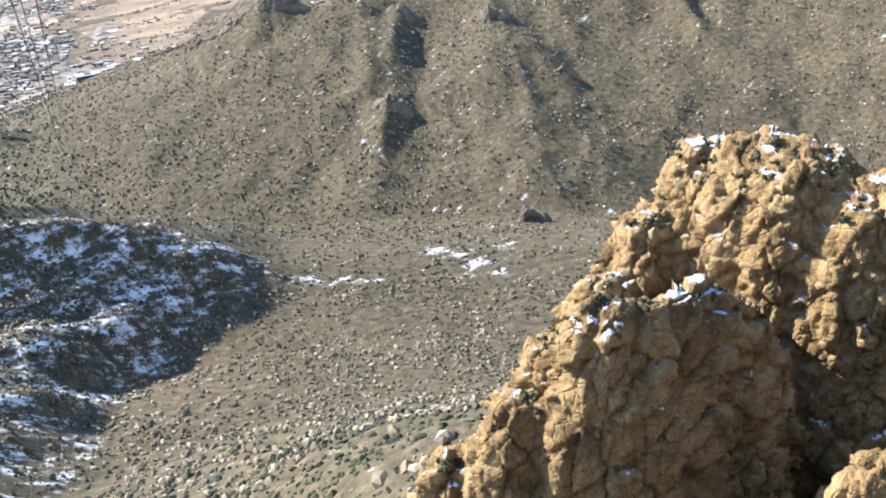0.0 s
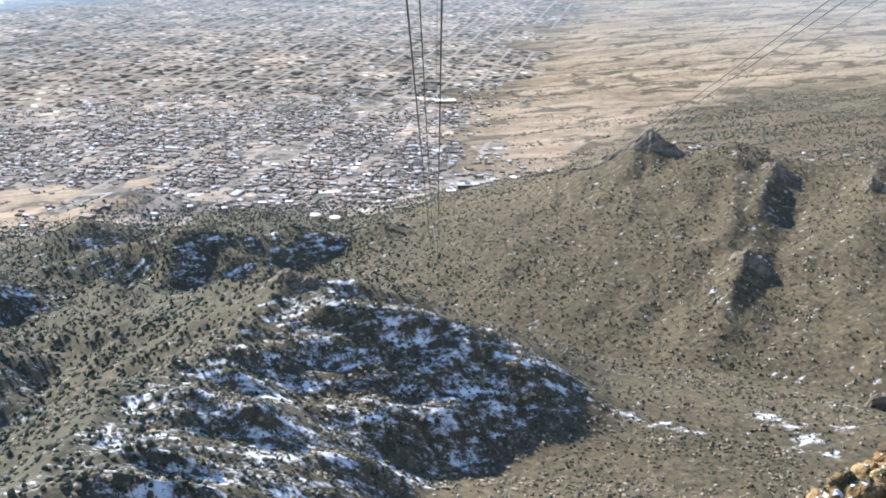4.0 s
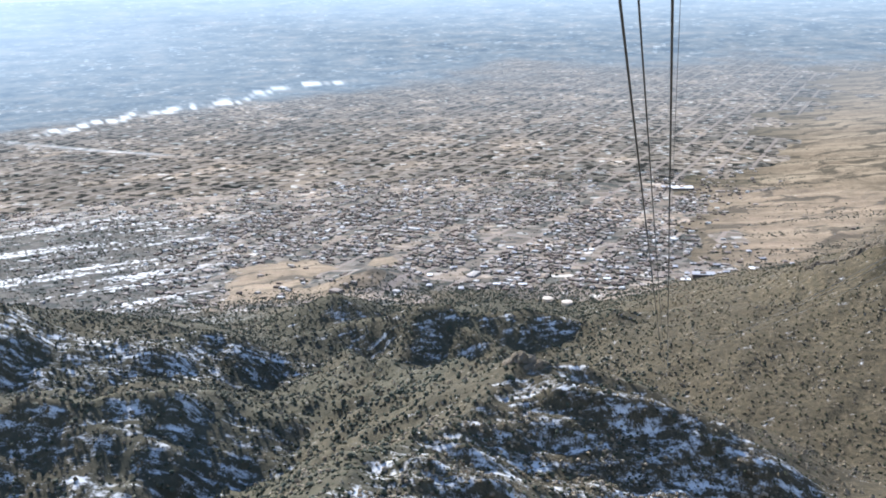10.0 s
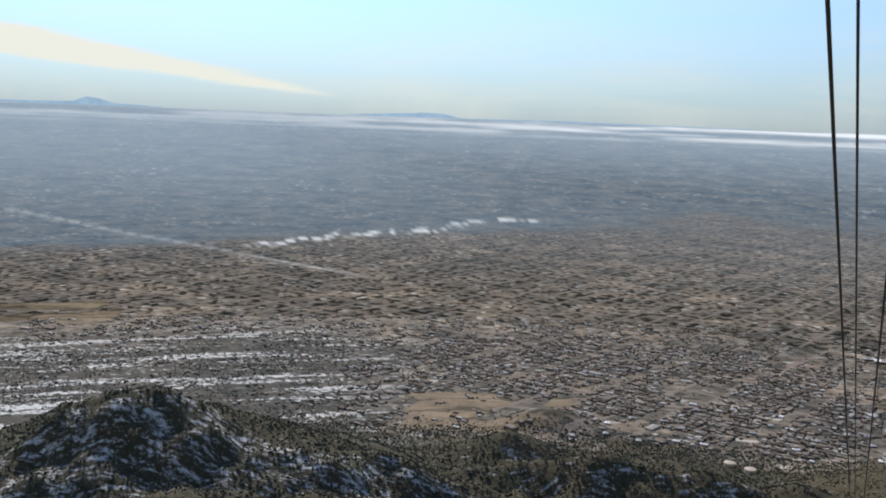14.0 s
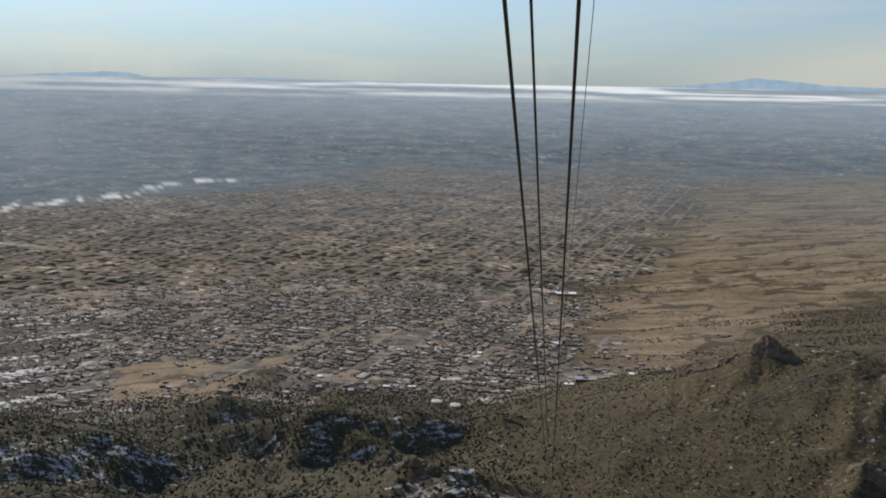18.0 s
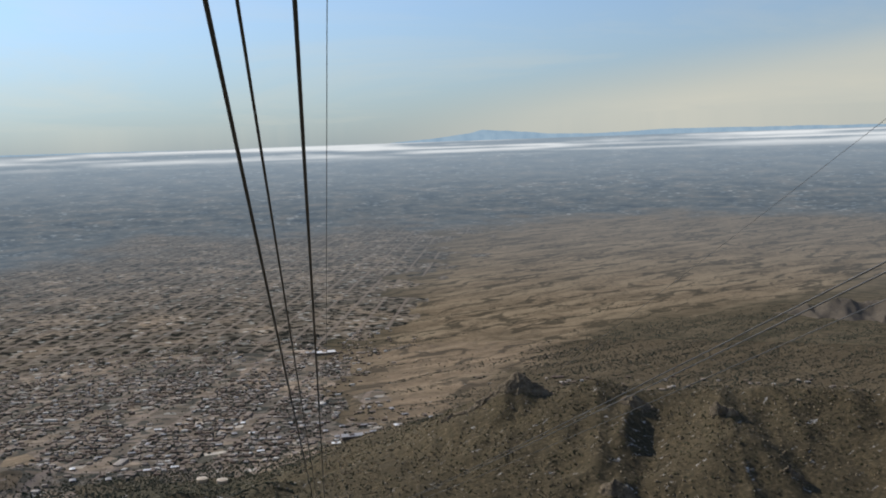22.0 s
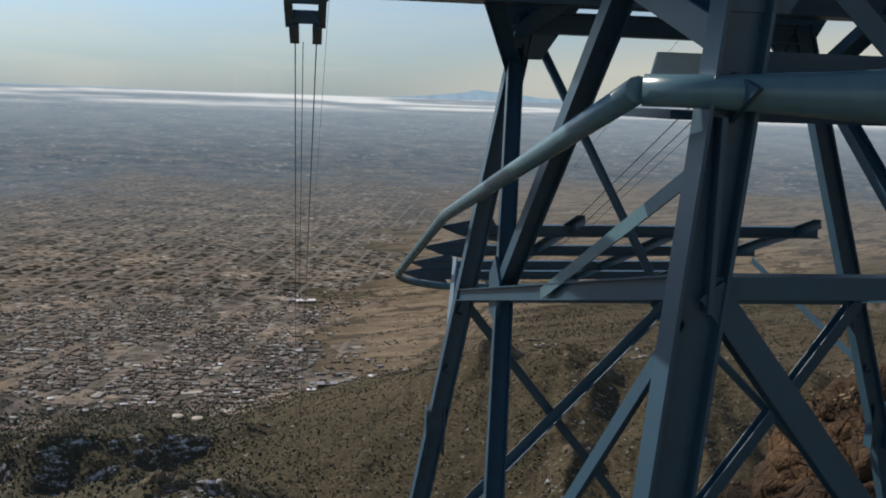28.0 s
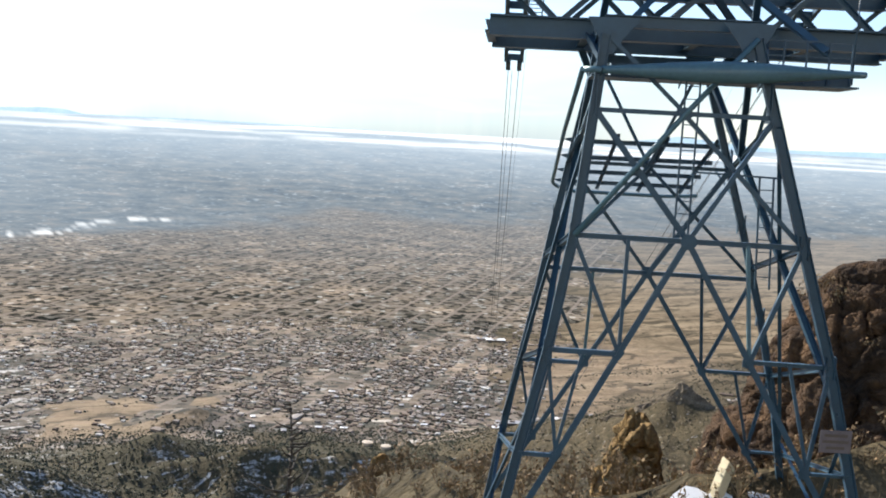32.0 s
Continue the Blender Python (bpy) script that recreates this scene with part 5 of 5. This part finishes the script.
# deck, kick boards and rails
plate("deck", [(1.98, -5.55, -0.7), (9.0, -5.55, -0.7), (9.0, -3.9, -0.7), (1.98, -3.9, -0.7)], (0, 0, 1), 0.05, tower)
plate("kick_board", [(1.98, -5.05, -0.66), (2.46, -5.05, -0.66), (2.5, -5.05, -0.33), (2.06, -5.05, -0.33)], (0, 1, 0), 0.03, tower, PALE)
plate("kick_board", [(2.52, -5.02, -0.66), (8.9, -5.02, -0.66), (8.9, -5.02, -0.3), (2.52, -5.02, -0.3)], (0, 1, 0), 0.03, tower)
for x in np.linspace(7.1, 8.9, 4):
    beam("rail_post", (x, -5.1, -0.66), (x, -5.1, 0.5), 0.05, tower, kind="box")
for z in (0.1, 0.5):
    beam("rail", (6.6, -5.1, z), (9.0, -5.1, z), 0.045, tower, (0, 0, 1), kind="box")
tube("lightning_rod", [(8.95, -5.1, -0.6), (8.95, -5.1, 2.6)], 0.02, tower, STEEL, 6)

# head: cross girder that carries the shoes, with its truss
for y in (-3.2, 0.6):
    beam("girder", (-0.9, y, 0.75), (11.6, y, 0.75), 0.55, tower, (0, 0, 1))
    beam("girder", (-0.9, y, 2.4), (11.6, y, 2.4), 0.45, tower, (0, 0, 1))
    for k in range(8):
        x0, x1 = -0.4 + 1.5 * k, -0.4 + 1.5 * (k + 1)
        beam("brace", (x0, y, 0.9 if k % 2 else 2.3), (x1, y, 2.3 if k % 2 else 0.9), 0.16, tower, kind="L")
for x in (-0.9, 2.0, 5.35, 8.7, 11.6):
    beam("cross_beam", (x, -3.2, 0.75), (x, 0.6, 0.75), 0.3, tower, (0, 0, 1))
    beam("cross_beam", (x, -3.2, 2.4), (x, 0.6, 2.4), 0.25, tower, (0, 0, 1))
for sx in (-1, 1):
    for sy, y in ((-1, -3.2), (1, 0.6)):
        c = corner(sx, sy, TOP)
        tip = Vector((2.0 if sx < 0 else 7.0, y, 0.6))
        beam("knee", corner(sx, sy, -0.3), tip, 0.2, tower, (1, 0, 0))
        u = Vector((1 if sx < 0 else -1, 0, 0))
        plate("gusset", [c + u * a + Vector((0, 0, b)) for a, b in ((-0.5, 0.4), (0.9, 0.4), (0.5, -0.1), (0.2, -0.55), (-0.16, -0.55), (-0.2, -0.15))], (0, 1, 0), 0.05, tower)
beam("girder", corner(-1, 1, 0.3), corner(1, 1, 0.3), 0.24, tower, (0, 0, 1))
beam("girder", corner(-1, -1, 0.1) + Vector((0, 0.4, 0.65)), corner(1, -1, 0.1) + Vector((0, 0.4, 0.65)), 0.3, tower, (0, 0, 1))
for a, b in (((2.5, 1.2, 0.2), (5.3, -2.4, 2.4)), ((8.2, 1.2, 0.2), (5.3, -2.4, 2.4)), ((2.4, -5.2, 0.2), (5.3, -1.4, 3.4)), ((8.2, -5.2, 0.2), (5.3, -1.4, 3.4))):
    beam("brace", a, b, 0.2, tower)
def ladder(x, y, z0, z1, parent, dx=0.0):
    for s in (-0.19, 0.19):
        beam("stile", (x + s + dx, y, z0), (x + s, y, z1), 0.05, parent, kind="box")
    n = int((z1 - z0) / 0.33)
    for k in range(1, n):
        z = z0 + (z1 - z0) * k / n
        o = dx * (1 - k / n)
        tube("rung", [(x - 0.19 + o, y, z), (x + 0.19 + o, y, z)], 0.014, parent, STEEL, 6)


ladder(4.75, -5.2, -5.0, -0.5, tower)
ladder(7.0, -4.9, -6.3, -3.2, tower, 0.15)
beam("rail", (4.95, -5.2, -3.15), (7.6, -5.2, -3.2), 0.05, tower, (0, 0, 1), kind="box")


# shoes over which the ropes run, with the catwalk beside each
def shoe_z(y):
    pts = [(-12.0, 2.0), (-8.0, 3.0), (-4.0, 3.45), (0.0, 3.25), (4.0, 2.45), (7.5, 1.5), (11.0, 0.5)]
    return float(np.interp(y, [p[0] for p in pts], [p[1] for p in pts]))


def shoe(x0, lift):
    thing = new("cable_shoe")
    tagged(thing, "long curved steel saddle that carries the track ropes", "cable saddle", "cable saddles")
    ys = np.linspace(-11, 9.9, 24)
    for s in (-1, 1):
        for a, b in zip(ys, ys[1:]):
            za, zb = shoe_z(a) + lift, shoe_z(b) + lift
            plate("side_plate", [(x0 + s * 0.33, a, za - 0.16), (x0 + s * 0.33, b, zb - 0.16), (x0 + s * 0.33, b, zb + 0.08), (x0 + s * 0.33, a, za + 0.08)], (1, 0, 0), 0.16, thing)
        za, zb = shoe_z(9.8) + lift, shoe_z(11) + lift
        plate("prong", [(x0 + s * 0.24, 9.8, za - 0.2), (x0 + s * 0.24, 11.0, zb - 0.12), (x0 + s * 0.24, 11.0, zb + 0.02), (x0 + s * 0.24, 9.8, za + 0.08)], (1, 0, 0), 0.2, thing)
    for k, y in enumerate(np.linspace(-10.5, 9.6, 20)):
        z = shoe_z(y) + lift
        beam("spacer", (x0 - 0.3, y, z - 0.05), (x0 + 0.3, y, z - 0.05), 0.26, thing, (0, 1, 0), kind="box")
    out = 1 if x0 < 5 else -1
    for y in np.linspace(-6, 7.4, 38):
        z = shoe_z(y) + lift
        tube("tread", [(x0 + out * 0.42, y, z - 0.2), (x0 + out * 0.95, y, z - 0.2)], 0.018, thing, STEEL, 6)
    for x in (0.44, 0.95):
        tube("catwalk_rail", [(x0 + out * x, y, shoe_z(y) + lift - 0.2) for y in np.linspace(-6, 7.5, 14)], 0.03, thing, STEEL, 6)
    beam("stay", (x0 + out * 0.8, 7.4, shoe_z(7.4) + lift - 0.22), (x0 + out * 0.36, 8.6, shoe_z(8.6) + lift - 0.1), 0.07, thing, kind="box")
    return thing


shoe(-0.19, 0.0)
shoe(11.0, 1.4)


# ---- ropes ----
def rope(pts, rad, label, group):
    thing = tube("track_rope" if rad > 0.008 else "signal_rope", pts, rad, None, ROPE, 6)
    return tagged(thing, label, "rope", group)


def rope_line(x0, z0, x1, z1, y1=1900.0, y0=11.0, slope=0.455, count=70):
    """From the shoe down to the lower station, hanging between."""
    pts = []
    for k in range(count + 1):
        t = (k / count) ** 2.4
        y = y0 + (y1 - y0) * t
        sag = (slope - (z0 - z1) / (y1 - y0)) * (y1 - y0) * t * (1 - t)
        pts.append((x0 + (x1 - x0) * t, y, z0 + (z1 - z0) * t - sag))
    return pts


for x in (-0.42, 0.04):
    rope(rope_line(x, 0.5, x - 25, -640), 0.0155, "thick grey steel track rope running down to the valley", "track ropes")
rope(rope_line(-0.25, 0.42, -25.2, -640), 0.011, "thin grey haul rope between the track ropes", "haul ropes")
rope(rope_line(0.42, 3.6, -31.0, -638), 0.006, "thin signal rope above the track ropes", "signal ropes")
for x in (10.75, 11.25):
    rope(rope_line(x, 1.55, x - 5, -620, slope=0.416), 0.02, "thick grey steel track rope of the second track", "track ropes")
rope(rope_line(11.0, 0.95, 6, -622, slope=0.418), 0.012, "pale haul rope of the second track", "haul ropes")
rope(rope_line(11.4, 4.9, 7, -618, slope=0.42), 0.006, "thin signal rope of the second track", "signal ropes")


# ---- landmarks on the plain ----
def near_ground(x, y):
    return float(land_height(np.array([float(x)]), np.array([float(y)]))[0])


def prism(bm, outline, z0, z1):
    a = [bm.verts.new((x, y, z0)) for x, y in outline]
    b = [bm.verts.new((x, y, z1)) for x, y in outline]
    bm.faces.new(a[::-1])
    bm.faces.new(b)
    for i in range(len(a)):
        j = (i + 1) % len(a)
        bm.faces.new((a[i], a[j], b[j], b[i]))


def hall(name, label, centre, size, turn, roof_mat, wall_mat, windows):
    """A long low building with walls, an overhanging roof and a row of windows."""
    x, y = centre
    z = float(land_height(np.array([x]), np.array([y]))[0])
    w, d, h = size
    thing = new(name)
    thing.matrix_world = pose(x, y, z - 1, 0, 0, turn)
    tagged(thing, label, "building")
    bm = bmesh.new()
    prism(bm, [(-w / 2, -d / 2), (w / 2, -d / 2), (w / 2, d / 2), (-w / 2, d / 2)], 0, h)
    part("wall", bm, wall_mat, thing)
    bm = bmesh.new()
    prism(bm, [(-w / 2 - 1, -d / 2 - 1), (w / 2 + 1, -d / 2 - 1), (w / 2 + 1, d / 2 + 1), (-w / 2 - 1, d / 2 + 1)], h + 0.004, h + 0.9)
    part("roof", bm, roof_mat, thing)
    bm = bmesh.new()
    prism(bm, [(-w * 0.15, -d * 0.2), (w * 0.1, -d * 0.2), (w * 0.1, d * 0.2), (-w * 0.15, d * 0.2)], h + 0.904, h + 3)
    part("roof_box", bm, wall_mat, thing)
    for k in range(windows):
        u = -w / 2 + w * (k + 0.5) / windows
        bm = bmesh.new()
        prism(bm, [(u - w / windows * 0.3, -d / 2 - 0.12), (u + w / windows * 0.3, -d / 2 - 0.12), (u + w / windows * 0.3, -d / 2 - 0.004), (u - w / windows * 0.3, -d / 2 - 0.004)], h * 0.35, h * 0.75)
        part("window", bm, DARK, thing)
    return thing


DARK = plain("dark_glass", (0.03, 0.035, 0.04), 0.3, 0.0, 1.0, 0.2)
WHITE = plain("white_roof", (0.78, 0.78, 0.77), 0.7, 0.0, 0.05, 0.08)
TAN = plain("tan_stucco", (0.36, 0.27, 0.19), 0.9, 0.0, 0.1, 0.2)
GREY = plain("grey_roof", (0.30, 0.30, 0.31), 0.7, 0.0, 0.05, 0.2)
BROWN = plain("brown_roof", (0.13, 0.10, 0.08), 0.8, 0.0, 0.05, 0.2)
hall("school", "long white-roofed building on the plain", (-20, 3478), (70, 34, 9), 8, WHITE, TAN, 9)
hall("school_wing", "grey-roofed wing beside the white-roofed building", (-72, 3490), (34, 30, 8), 8, GREY, TAN, 5)
hall("lower_station", "low dark station building at the foot of the ropeway", (38, 2118), (46, 22, 9), 4, GREY, BROWN, 7)
hall("station_annex", "small pale annex of the lower station", (2, 2105), (18, 12, 6), 4, WHITE, TAN, 3)


def small_house(wall_mat, roof_mat, label):
    """A low house: walls, hipped roof with eaves, a door and two windows."""
    thing = new("house")
    tagged(thing, label, "house", "houses near the lower station")
    bm = bmesh.new()
    prism(bm, [(-8, -5.5), (8, -5.5), (8, 5.5), (-8, 5.5)], 0, 3.6)
    part("wall", bm, wall_mat, thing)
    bm = bmesh.new()
    low = [bm.verts.new(c) for c in ((-8.7, -6.2, 3.604), (8.7, -6.2, 3.604), (8.7, 6.2, 3.604), (-8.7, 6.2, 3.604))]
    top = [bm.verts.new(c) for c in ((-4, 0, 5.4), (4, 0, 5.4))]
    bm.faces.new(low[::-1])
    for f in ((low[0], low[1], top[1], top[0]), (low[2], low[3], top[0], top[1]), (low[1], low[2], top[1]), (low[3], low[0], top[0])):
        bm.faces.new(f)
    part("roof", bm, roof_mat, thing)
    for name, u, w, z0, z1 in (("door", 0.0, 1.2, 0.2, 2.3), ("window", -4.5, 1.8, 1.2, 2.5), ("window", 4.5, 1.8, 1.2, 2.5)):
        bm = bmesh.new()
        prism(bm, [(u - w / 2, -5.6), (u + w / 2, -5.6), (u + w / 2, -5.504), (u - w / 2, -5.504)], z0, z1)
        part(name, bm, DARK, thing)
    return thing


def house_rows():
    r = random.Random(77)
    first = [small_house(TAN, WHITE, "tan stucco house with a white roof among desert shrubs"),
             small_house(TAN, BROWN, "tan stucco house with a brown roof among desert shrubs"),
             small_house(BROWN, GREY, "brown house with a grey roof among desert shrubs")]
    used = []
    spots = []
    while len(spots) < 75:
        a, d = radians(r.uniform(-15, 15)), r.uniform(2130, 2560)
        x, y = d * math.sin(a), d * math.cos(a)
        if all(math.hypot(x - u, y - v) > 42 for u, v in spots) and math.hypot(x - 25, y - 2112) > 55:
            spots.append((x, y))
    for k, (x, y) in enumerate(spots):
        m = pose(x, y, near_ground(x, y) - 0.4, 0, 0, r.choice([8, 98, 188, -82]) + r.uniform(-12, 12))
        if k < 3:
            first[k].matrix_world = m
        else:
            copy_thing(first[r.choice([0, 1, 1, 2, 2])], m)


def water_tank(x, y):
    z = float(land_height(np.array([x]), np.array([y]))[0])
    thing = new("water_tank")
    thing.location = (x, y, z - 0.5)
    tagged(thing, "round pale water tank on the desert plain", "water tank", "water tanks")
    bm = bmesh.new()
    prism(bm, [(11 * math.cos(a), 11 * math.sin(a)) for a in np.linspace(0, math.tau, 28, endpoint=False)], 0, 7.5)
    part("shell", bm, TAN_PALE, thing)
    bm = bmesh.new()
    bmesh.ops.create_cone(bm, segments=28, radius1=11.4, radius2=0.3, depth=2.0, cap_ends=True, matrix=Matrix.Translation((0, 0, 8.504)))
    part("lid", bm, TAN_PALE, thing)


TAN_PALE = plain("pale_tan_paint", (0.55, 0.46, 0.35), 0.7, 0.0, 0.1, 0.12)
house_rows()
water_tank(-273, 2000)
water_tank(-230, 1974)


# ---- the summit round the tower ----
def twig_shrub(bm, rng, x, y, z, size):
    """A dry bush: thin stems that fork and fan out."""
    for k in range(rng.randint(7, 11)):
        a, lean = rng.uniform(0, 6.28), rng.uniform(0.15, 0.75)
        tip = Vector((x + math.cos(a) * size * lean, y + math.sin(a) * size * lean, z + size * rng.uniform(0.6, 1.1)))
        root = Vector((x, y, z - 0.1))
        elbow = root.lerp(tip, 0.55) + Vector((rng.uniform(-1, 1), rng.uniform(-1, 1), 0.5)) * size * 0.1
        w = size * 0.022
        for p, q, wa in ((root, elbow, w), (elbow, tip, w * 0.6), (elbow, tip + Vector((rng.uniform(-1, 1), rng.uniform(-1, 1), -0.2)) * size * 0.3, w * 0.5)):
            s = (q - p).cross(Vector((0, 0, 1))).normalized() * wa
            u = Vector((0, 0, wa))
            v = [bm.verts.new(c) for c in (p - s, p + s, p + u, q - s * 0.4, q + s * 0.4, q + u * 0.4)]
            for f in ((0, 1, 4, 3), (1, 2, 5, 4), (2, 0, 3, 5)):
                bm.faces.new([v[i] for i in f])
        for j in range(5):
            c = elbow.lerp(tip, rng.random()) + Vector((rng.uniform(-1, 1), rng.uniform(-1, 1), rng.uniform(-1, 1))) * size * 0.16
            l = size * rng.uniform(0.05, 0.1)
            d1 = Vector((rng.uniform(-1, 1), rng.uniform(-1, 1), rng.uniform(-1, 1))).normalized() * l
            d2 = Vector((rng.uniform(-1, 1), rng.uniform(-1, 1), rng.uniform(-1, 1))).normalized() * l
            bm.faces.new([bm.verts.new(c + d1), bm.verts.new(c + d2), bm.verts.new(c - d1), bm.verts.new(c - d2)])


DRY = varied("dry_brush", [(0.0, (0.115, 0.083, 0.05)), (0.5, (0.225, 0.158, 0.092)), (0.8, (0.33, 0.225, 0.125)), (1.0, (0.14, 0.135, 0.078))])
rng = random.Random(21)
bm = bmesh.new()
for k in range(1100):
    x, y = rng.uniform(-10, 26), rng.uniform(-7, 26)
    twig_shrub(bm, rng, x, y, near_ground(x, y), rng.uniform(0.4, 1.25))
spots = [q for k, q in LEDGES.items() if "summit crag" in k][0]
for k in range(240):
    x, y, z = [float(c) for c in spots[rng.randrange(len(spots))]]
    if z > -8.5:
        continue
    twig_shrub(bm, rng, x, y, z, rng.uniform(0.35, 1.0))
brush = part("brush", bm, DRY, None)
tagged(brush, "dry brown brush covering the summit ground", "brush", kind="stuff")


def dead_tree(x, y, height):
    z = near_ground(x, y)
    thing = new("dead_tree")
    thing.location = (x, y, z)
    tagged(thing, "bare dark dead tree on the slope edge", "tree")
    r = random.Random(5)
    pts = [Vector((0.08 * math.sin(k * 1.3), 0.06 * math.cos(k), height * k / 8 - 0.3)) for k in range(9)]
    tube("trunk", pts, [0.16 * (1 - k / 9.5) for k in range(9)], thing, BARK, 8)
    for k in range(44):
        t = r.uniform(0.25, 0.97)
        base = Vector((0, 0, height * t))
        a, l = r.uniform(0, 6.28), height * (1.05 - t) * r.uniform(0.2, 0.42) + 0.3
        tip = base + Vector((math.cos(a) * l, math.sin(a) * l, l * r.uniform(0.1, 0.6)))
        m = base.lerp(tip, 0.5) + Vector((0, 0, -0.06 * l))
        tube("limb", [base, m, tip], [0.06, 0.04, 0.015], thing, BARK, 5)
    return thing


BARK = plain("dead_bark", (0.06, 0.05, 0.04), 0.9, 0.0, 3.0, 0.4)
dead_tree(-9.0, 9.0, 8.8)


def snow_patch(x, y, w, d, seed):
    bm = bmesh.new()
    ring_n = 26
    rows = []
    for k in range(5):
        f = 1 - k / 4
        row = []
        for i in range(ring_n):
            a = i * math.tau / ring_n
            g = f * (1 + 0.45 * noise.noise(Vector((math.cos(a) * 1.6, math.sin(a) * 1.6, seed))))
            px, py = x + math.cos(a) * w * g, y + math.sin(a) * d * g
            row.append(bm.verts.new((px, py, near_ground(px, py) + 0.03 + 0.06 * (1 - f * f))))
        rows.append(row)
    for a, b in zip(rows, rows[1:]):
        for i in range(ring_n):
            j = (i + 1) % ring_n
            q = bm.faces.new((a[i], a[j], b[j], b[i]))
            q.smooth = True
    bmesh.ops.remove_doubles(bm, verts=bm.verts, dist=0.002)
    return tagged(part("snow_patch", bm, SNOW, None), "patch of old snow lying in the brush", "snow", "snow patches")


snow_patch(6.7, 0.7, 1.8, 1.3, 3.0)
snow_patch(7.2, 4.0, 0.35, 0.3, 5.0)
snow_patch(9.4, 1.2, 0.4, 0.3, 7.0)

post = new("concrete_post")
z = near_ground(7.9, 1.6)
post.matrix_world = pose(7.9, 1.6, z - 0.15, 6, 14, 20)
tagged(post, "leaning pale cream concrete block standing in the brush", "block")
bm = bmesh.new()
bmesh.ops.create_cube(bm, size=1, matrix=Matrix.Translation((0, 0, 0.75)) @ Matrix.Diagonal((0.34, 0.5, 1.5, 1)))
for v in bm.verts:
    if v.co.z > 1 and v.co.x > 0:
        v.co.z -= 0.22
bmesh.ops.bevel(bm, geom=list(bm.edges), offset=0.03, segments=2, affect="EDGES")
part("block", bm, CREAM, post)

BOARD = plain("weathered_board", (0.17, 0.14, 0.14), 0.8, 0.0, 3.0, 0.3)
# notice board on the near right leg
board = new("notice_board")
board.matrix_world = pose(9.1, -6.25, -10.1, 0, 0, 4)
tagged(board, "weathered pale notice board fixed to the tower leg", "sign")
bm = bmesh.new()
bmesh.ops.create_cube(bm, size=1, matrix=Matrix.Diagonal((0.85, 0.03, 0.62, 1)))
bmesh.ops.bevel(bm, geom=list(bm.edges), offset=0.008, segments=1, affect="EDGES")
part("panel", bm, BOARD, board)
for k, w in enumerate((0.62, 0.7, 0.5)):
    bm = bmesh.new()
    bmesh.ops.create_cube(bm, size=1, matrix=Matrix.Translation((0, -0.021, 0.17 - 0.17 * k)) @ Matrix.Diagonal((w, 0.008, 0.075, 1)))
    part("text_bar", bm, BROWN, board)
